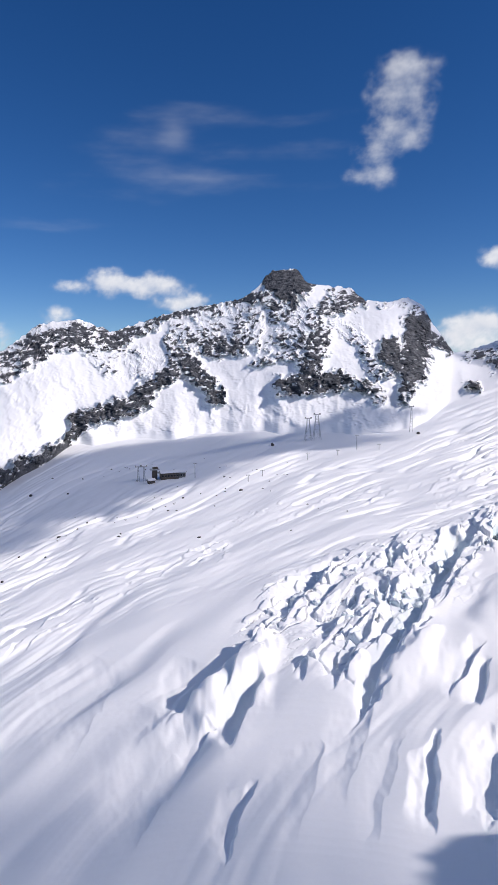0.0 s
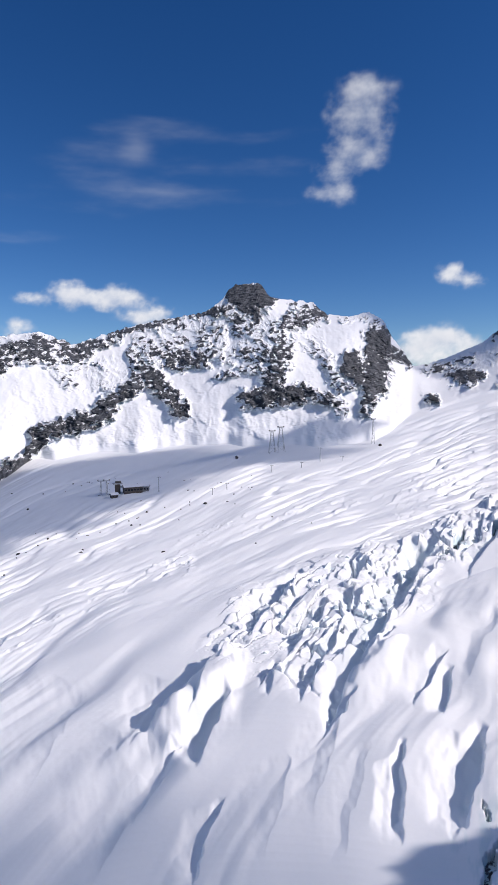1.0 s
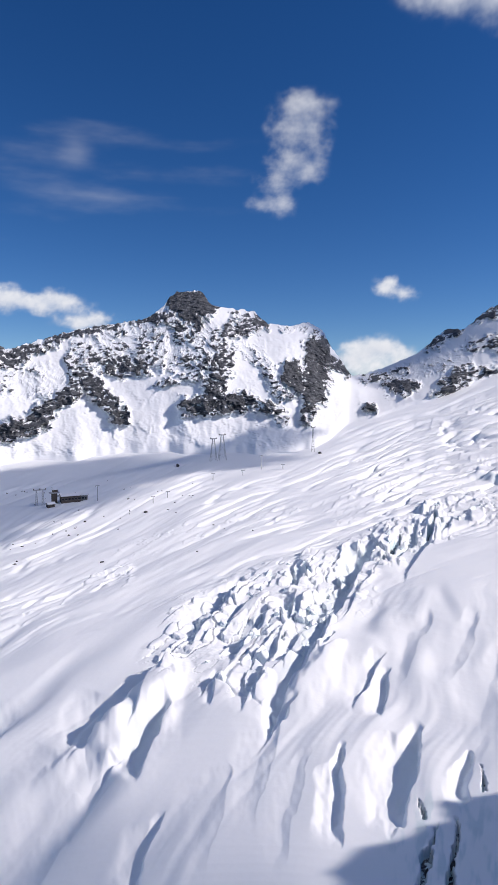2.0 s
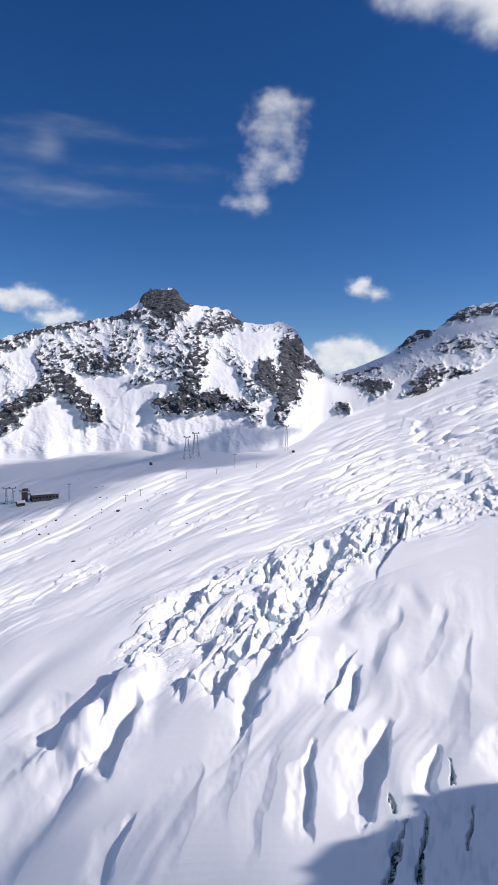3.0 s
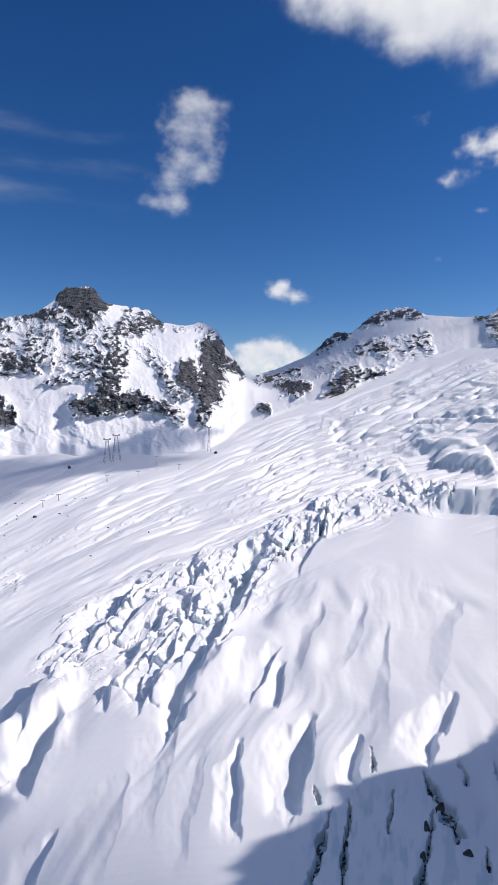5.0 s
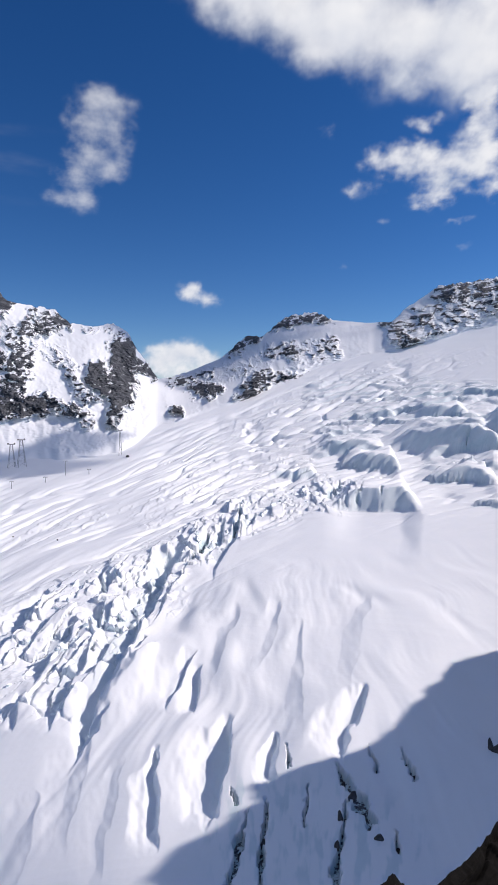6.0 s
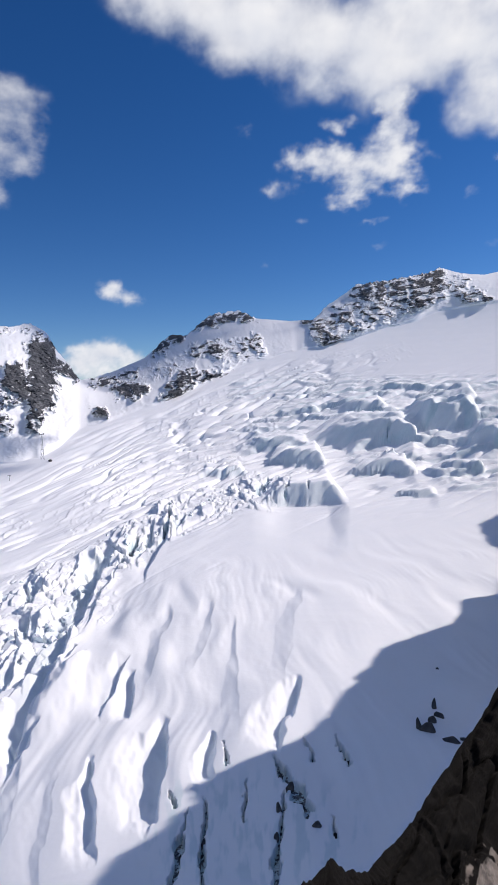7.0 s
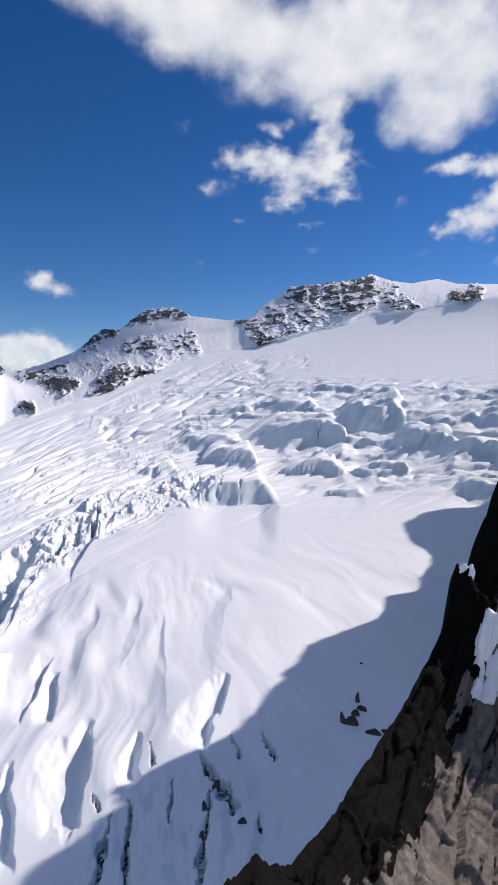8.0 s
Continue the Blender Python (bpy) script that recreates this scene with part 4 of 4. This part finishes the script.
def winch_tower(p):
    thing = new("winch_tower")
    thing.matrix_world = facing(p, 8)
    part("shaft", boxes((0, 0, -6, 8, 8, 22)), TIMBER, thing)
    part("platform", boxes((0, 0, 16, 15, 11, 1.6)), STEEL, thing)
    part("cabin", boxes((1, 0, 17.6, 8, 8, 4)), TIMBER, thing)
    part("roof", boxes((1, 0, 21.6, 10, 10, .8)), ROOFSNOW, thing, "snow-covered flat roof")
    part("ramp", boxes((14, 0, 10, 22, 6, 2.2)), STEEL, thing)
    return tagged(thing, "dark timber-clad winch tower of the lift station", "tower")


winch_tower(spots[1])


def lattice_leg(x0, y0, x1, y1, tall, wide):
    bm = bmesh.new()
    beam(bm, (x0, y0, -5), (x1, y1, tall), wide)
    return bm


def pylon(p, tall, spread, arm, turn, label, name="pylon"):
    """A lattice pylon: four legs that draw together, rings and braces, a crossarm with saddles."""
    thing = new(name)
    thing.matrix_world = facing(p, turn)
    top = spread * .28
    corners = ((-1, -1), (1, -1), (1, 1), (-1, 1))
    for cx, cy in corners:
        part("leg", lattice_leg(cx * spread, cy * spread, cx * top, cy * top, tall, .6), STEEL, thing)
    levels = 5
    for k in range(levels):
        w0, w1 = (spread + (top - spread) * q / levels for q in (k, k + 1))
        z0, z1 = tall * k / levels, tall * (k + 1) / levels
        bm = bmesh.new()
        for n in range(4):
            (ax, ay), (bx, by) = corners[n], corners[(n + 1) % 4]
            beam(bm, (ax * w0, ay * w0, z0), (bx * w1, by * w1, z1), .3)
            beam(bm, (ax * w1, ay * w1, z1), (bx * w1, by * w1, z1), .3)
        part("brace", bm, STEEL, thing)
    head = part("crossarm", boxes((0, 0, tall, arm, top * 2.4, 1.6)), STEEL, thing)
    for x in (-arm * .42, arm * .42):
        part("saddle", boxes((x, 0, tall + 1.6, 1.6, top * 3, 1.4)), TIMBER, head)
    ob = tagged(thing, label, "pylon")
    ob["group"] = "cableway pylons"
    return ob


tops = on_snow([(5.75, -6.35), (6.6, -6.25), (15.4, -5.35)])
pylon(tops[0], 44, 7, 14, 10, "tall grey lattice cableway pylon standing in the snow")
pylon(tops[1], 50, 8, 14, 10, "taller grey lattice cableway pylon standing in the snow")
pylon(tops[2], 50, 3.2, 9, 0, "slim grey lattice cableway mast below the rock tower")
for q in on_snow([(-10.75, -10), (-10.2, -10)]):
    pylon(q, 24, 2, 10, 0, "short steel lift gantry with crossarm beside the station")


def lift_post(p, tall, turn):
    thing = new("lift_post")
    thing.matrix_world = facing(p, turn)
    bm = bmesh.new()
    bmesh.ops.create_cone(bm, cap_ends=True, segments=10, radius1=.7, radius2=.45, depth=tall + 3, matrix=Matrix.Translation((0, 0, tall / 2 - 1.5)))
    part("pole", bm, STEEL, thing)
    arm = part("crossarm", boxes((0, 0, tall, 6.5, .7, .8)), STEEL, thing)
    for x in (-2.8, 2.8):
        part("sheave", boxes((x, 0, tall - .5, .6, 2.2, .6)), TIMBER, arm)
    return tagged(thing, "thin grey drag-lift post in the snow", "lift post", "drag-lift posts")


for q, tall in zip(on_snow([(-5.3, -9.75), (10.4, -7.1), (8.6, -7.7), (12.5, -7.15), (5.7, -8.1), (1.3, -9.7), (-.1, -10.2)]), (24, 26, 9, 9, 12, 10, 10)):
    lift_post(q, tall, random.uniform(-12, 12))


# ---- rocks and broken ice ----
def stone_mesh(name, seed, mat, sharp=.35, tall=.7):
    """A faceted, worn block about one metre across, its foot sunk a little."""
    bm = bmesh.new()
    bmesh.ops.create_icosphere(bm, subdivisions=3, radius=.5)
    rnd = random.Random(seed)
    planes = [(Vector((rnd.uniform(-1, 1), rnd.uniform(-1, 1), rnd.uniform(-.6, 1))).normalized(), rnd.uniform(.24, .40)) for _ in range(11)]
    for v in bm.verts:
        for n, d in planes:
            out = v.co.dot(n) - d
            if out > 0:
                v.co -= n * out * .92
        v.co += v.co.normalized() * (noise.noise(v.co * 5 + Vector((seed, 0, 0))) * .05 * sharp)
        v.co.z = v.co.z * tall * 1.5 + .12
    me = bpy.data.meshes.new(name)
    bm.to_mesh(me)
    bm.free()
    me.materials.append(mat)
    return me


STONES = [stone_mesh("boulder", k, BOULDER) for k in range(5)]
LONE = [(2.3, -6.7), (-.8, -10.95), (-18.3, -14.5), (-8, -12.75), (16.1, -5.6), (-6.5, -11.7), (-12.8, -15.05), (-5, -15.55), (-20.6, -10.9), (-17.3, -10.7), (5.7, -12.3), (9.6, -13.1), (4.1, -15), (6.8, -12.6), (-23.4, -18.2)]
SIZES = [11, 7, 7, 4, 9, 4, 3.4, 4, 8, 5, 3, 3.2, 2.6, 2.4, 3.6]
lone = list(zip(LONE, SIZES))
for k in range(34):
    s_ = random.random()
    lone.append(((-22 + 26 * s_ + random.gauss(0, 1.2), -15.6 + 6.2 * s_ + random.gauss(0, .55)), random.uniform(1.4, 3.2)))
for k in range(22):
    lone.append(((random.uniform(-20, 4), -8 - random.random() * 2.2), random.uniform(1.6, 3.6)))
for (place, size), q in zip(lone, on_snow([p for p, _ in lone])):
    ob = new("boulder", STONES[random.randrange(5)])
    ob.matrix_world = Matrix.Translation(q) @ Matrix.Rotation(random.uniform(0, 6.28), 4, "Z") @ Matrix.Diagonal((size * random.uniform(.9, 1.6), size * random.uniform(.8, 1.1), size * random.uniform(.5, .9), 1))
    big = size > 6
    tagged(ob, "large dark boulder half buried in snow" if big else "small dark stone lying on the snow", "boulder", "boulders on the snow")


def outcrop(places, label):
    """Rocks that stand out of the snow together."""
    pts = on_snow([(a, e) for a, e, *_ in places])
    thing = new("rock_outcrop")
    thing.matrix_world = Matrix.Translation(pts[0])
    for k, ((a, e, wide, tall, lean), q) in enumerate(zip(places, pts)):
        ob = new("rock", STONES[k % 5])
        ob.parent = thing
        ob.matrix_basis = Matrix.Translation(q - pts[0]) @ Matrix.Rotation(-radians(a), 4, "Z") @ Matrix.Rotation(radians(lean), 4, "Y") @ Matrix.Diagonal((wide * 1.9, wide * 1.7, tall * 1.9, 1))
    return tagged(thing, label, "rock outcrop")


outcrop([(51.7, -29.5, 3.5, 3.2, 8), (52.3, -27.5, 1.6, 4.5, 4), (52.9, -28.1, 2.6, 1.9, -10), (51.0, -29.5, 1.4, 3.6, -8), (52.2, -28.7, 2.0, 2.6, 12), (53.9, -29.9, 3.8, 1.0, 0), (55.0, -29.6, 2.0, 0.6, 0)], "dark jagged rocks sticking out of shaded snow")
outcrop([(38.3, -34.8, 1.5, 2.6, 12), (39.4, -35.8, 1.7, 1.8, 16), (37.4, -33.6, 1, 2, 10), (37.2, -36.4, 1.1, 2.4, -5), (36.9, -38.2, .9, 2, 6), (29.4, -38, .8, 2, 4), (27, -38.5, 1, 2, 6)], "dark broken rock in a crevasse of shaded ice")
outcrop([(43.4, -31.3, 1.3, 3, 35), (44, -32, 1, 2.2, 35)], "narrow dark rock rib in shaded snow")
outcrop([(41, -37.3, 1.6, 1.4, 0), (42.8, -37.2, 1.4, 2.2, 20)], "small dark rocks in shaded snow")
outcrop([(52.6, -24.6, .9, .9, 0)], "single small dark stone in shaded snow")


SERAC_MESHES = [stone_mesh("serac", 40 + k, SERAC_ICE, 1.2, .9) for k in range(6)]
ice_spots = []
for a0, e0, a1, e1, wide, weight in SERACS[1:6]:
    for k in range(9):
        t_ = random.random()
        ice_spots.append((a0 + (a1 - a0) * t_ + random.gauss(0, wide * .4), e0 + (e1 - e0) * t_ + random.gauss(0, wide * .4)))
for q, (a, e) in zip(on_snow(ice_spots), ice_spots):
    ob = new("serac", SERAC_MESHES[random.randrange(6)])
    w = random.uniform(4, 9) * (1 if e < -14 else 1.3)
    ob.matrix_world = Matrix.Translation(q - Vector((0, 0, w * .12))) @ Matrix.Rotation(-FLOW + random.gauss(0, .35), 4, "Z") @ Matrix.Rotation(random.gauss(0, .16), 4, "X") @ Matrix.Diagonal((w * .8, w * random.uniform(1, 1.9), w * random.uniform(.5, .95), 1))
    tagged(ob, "tilted block of snow-capped glacier ice", "serac", "seracs of the icefall")
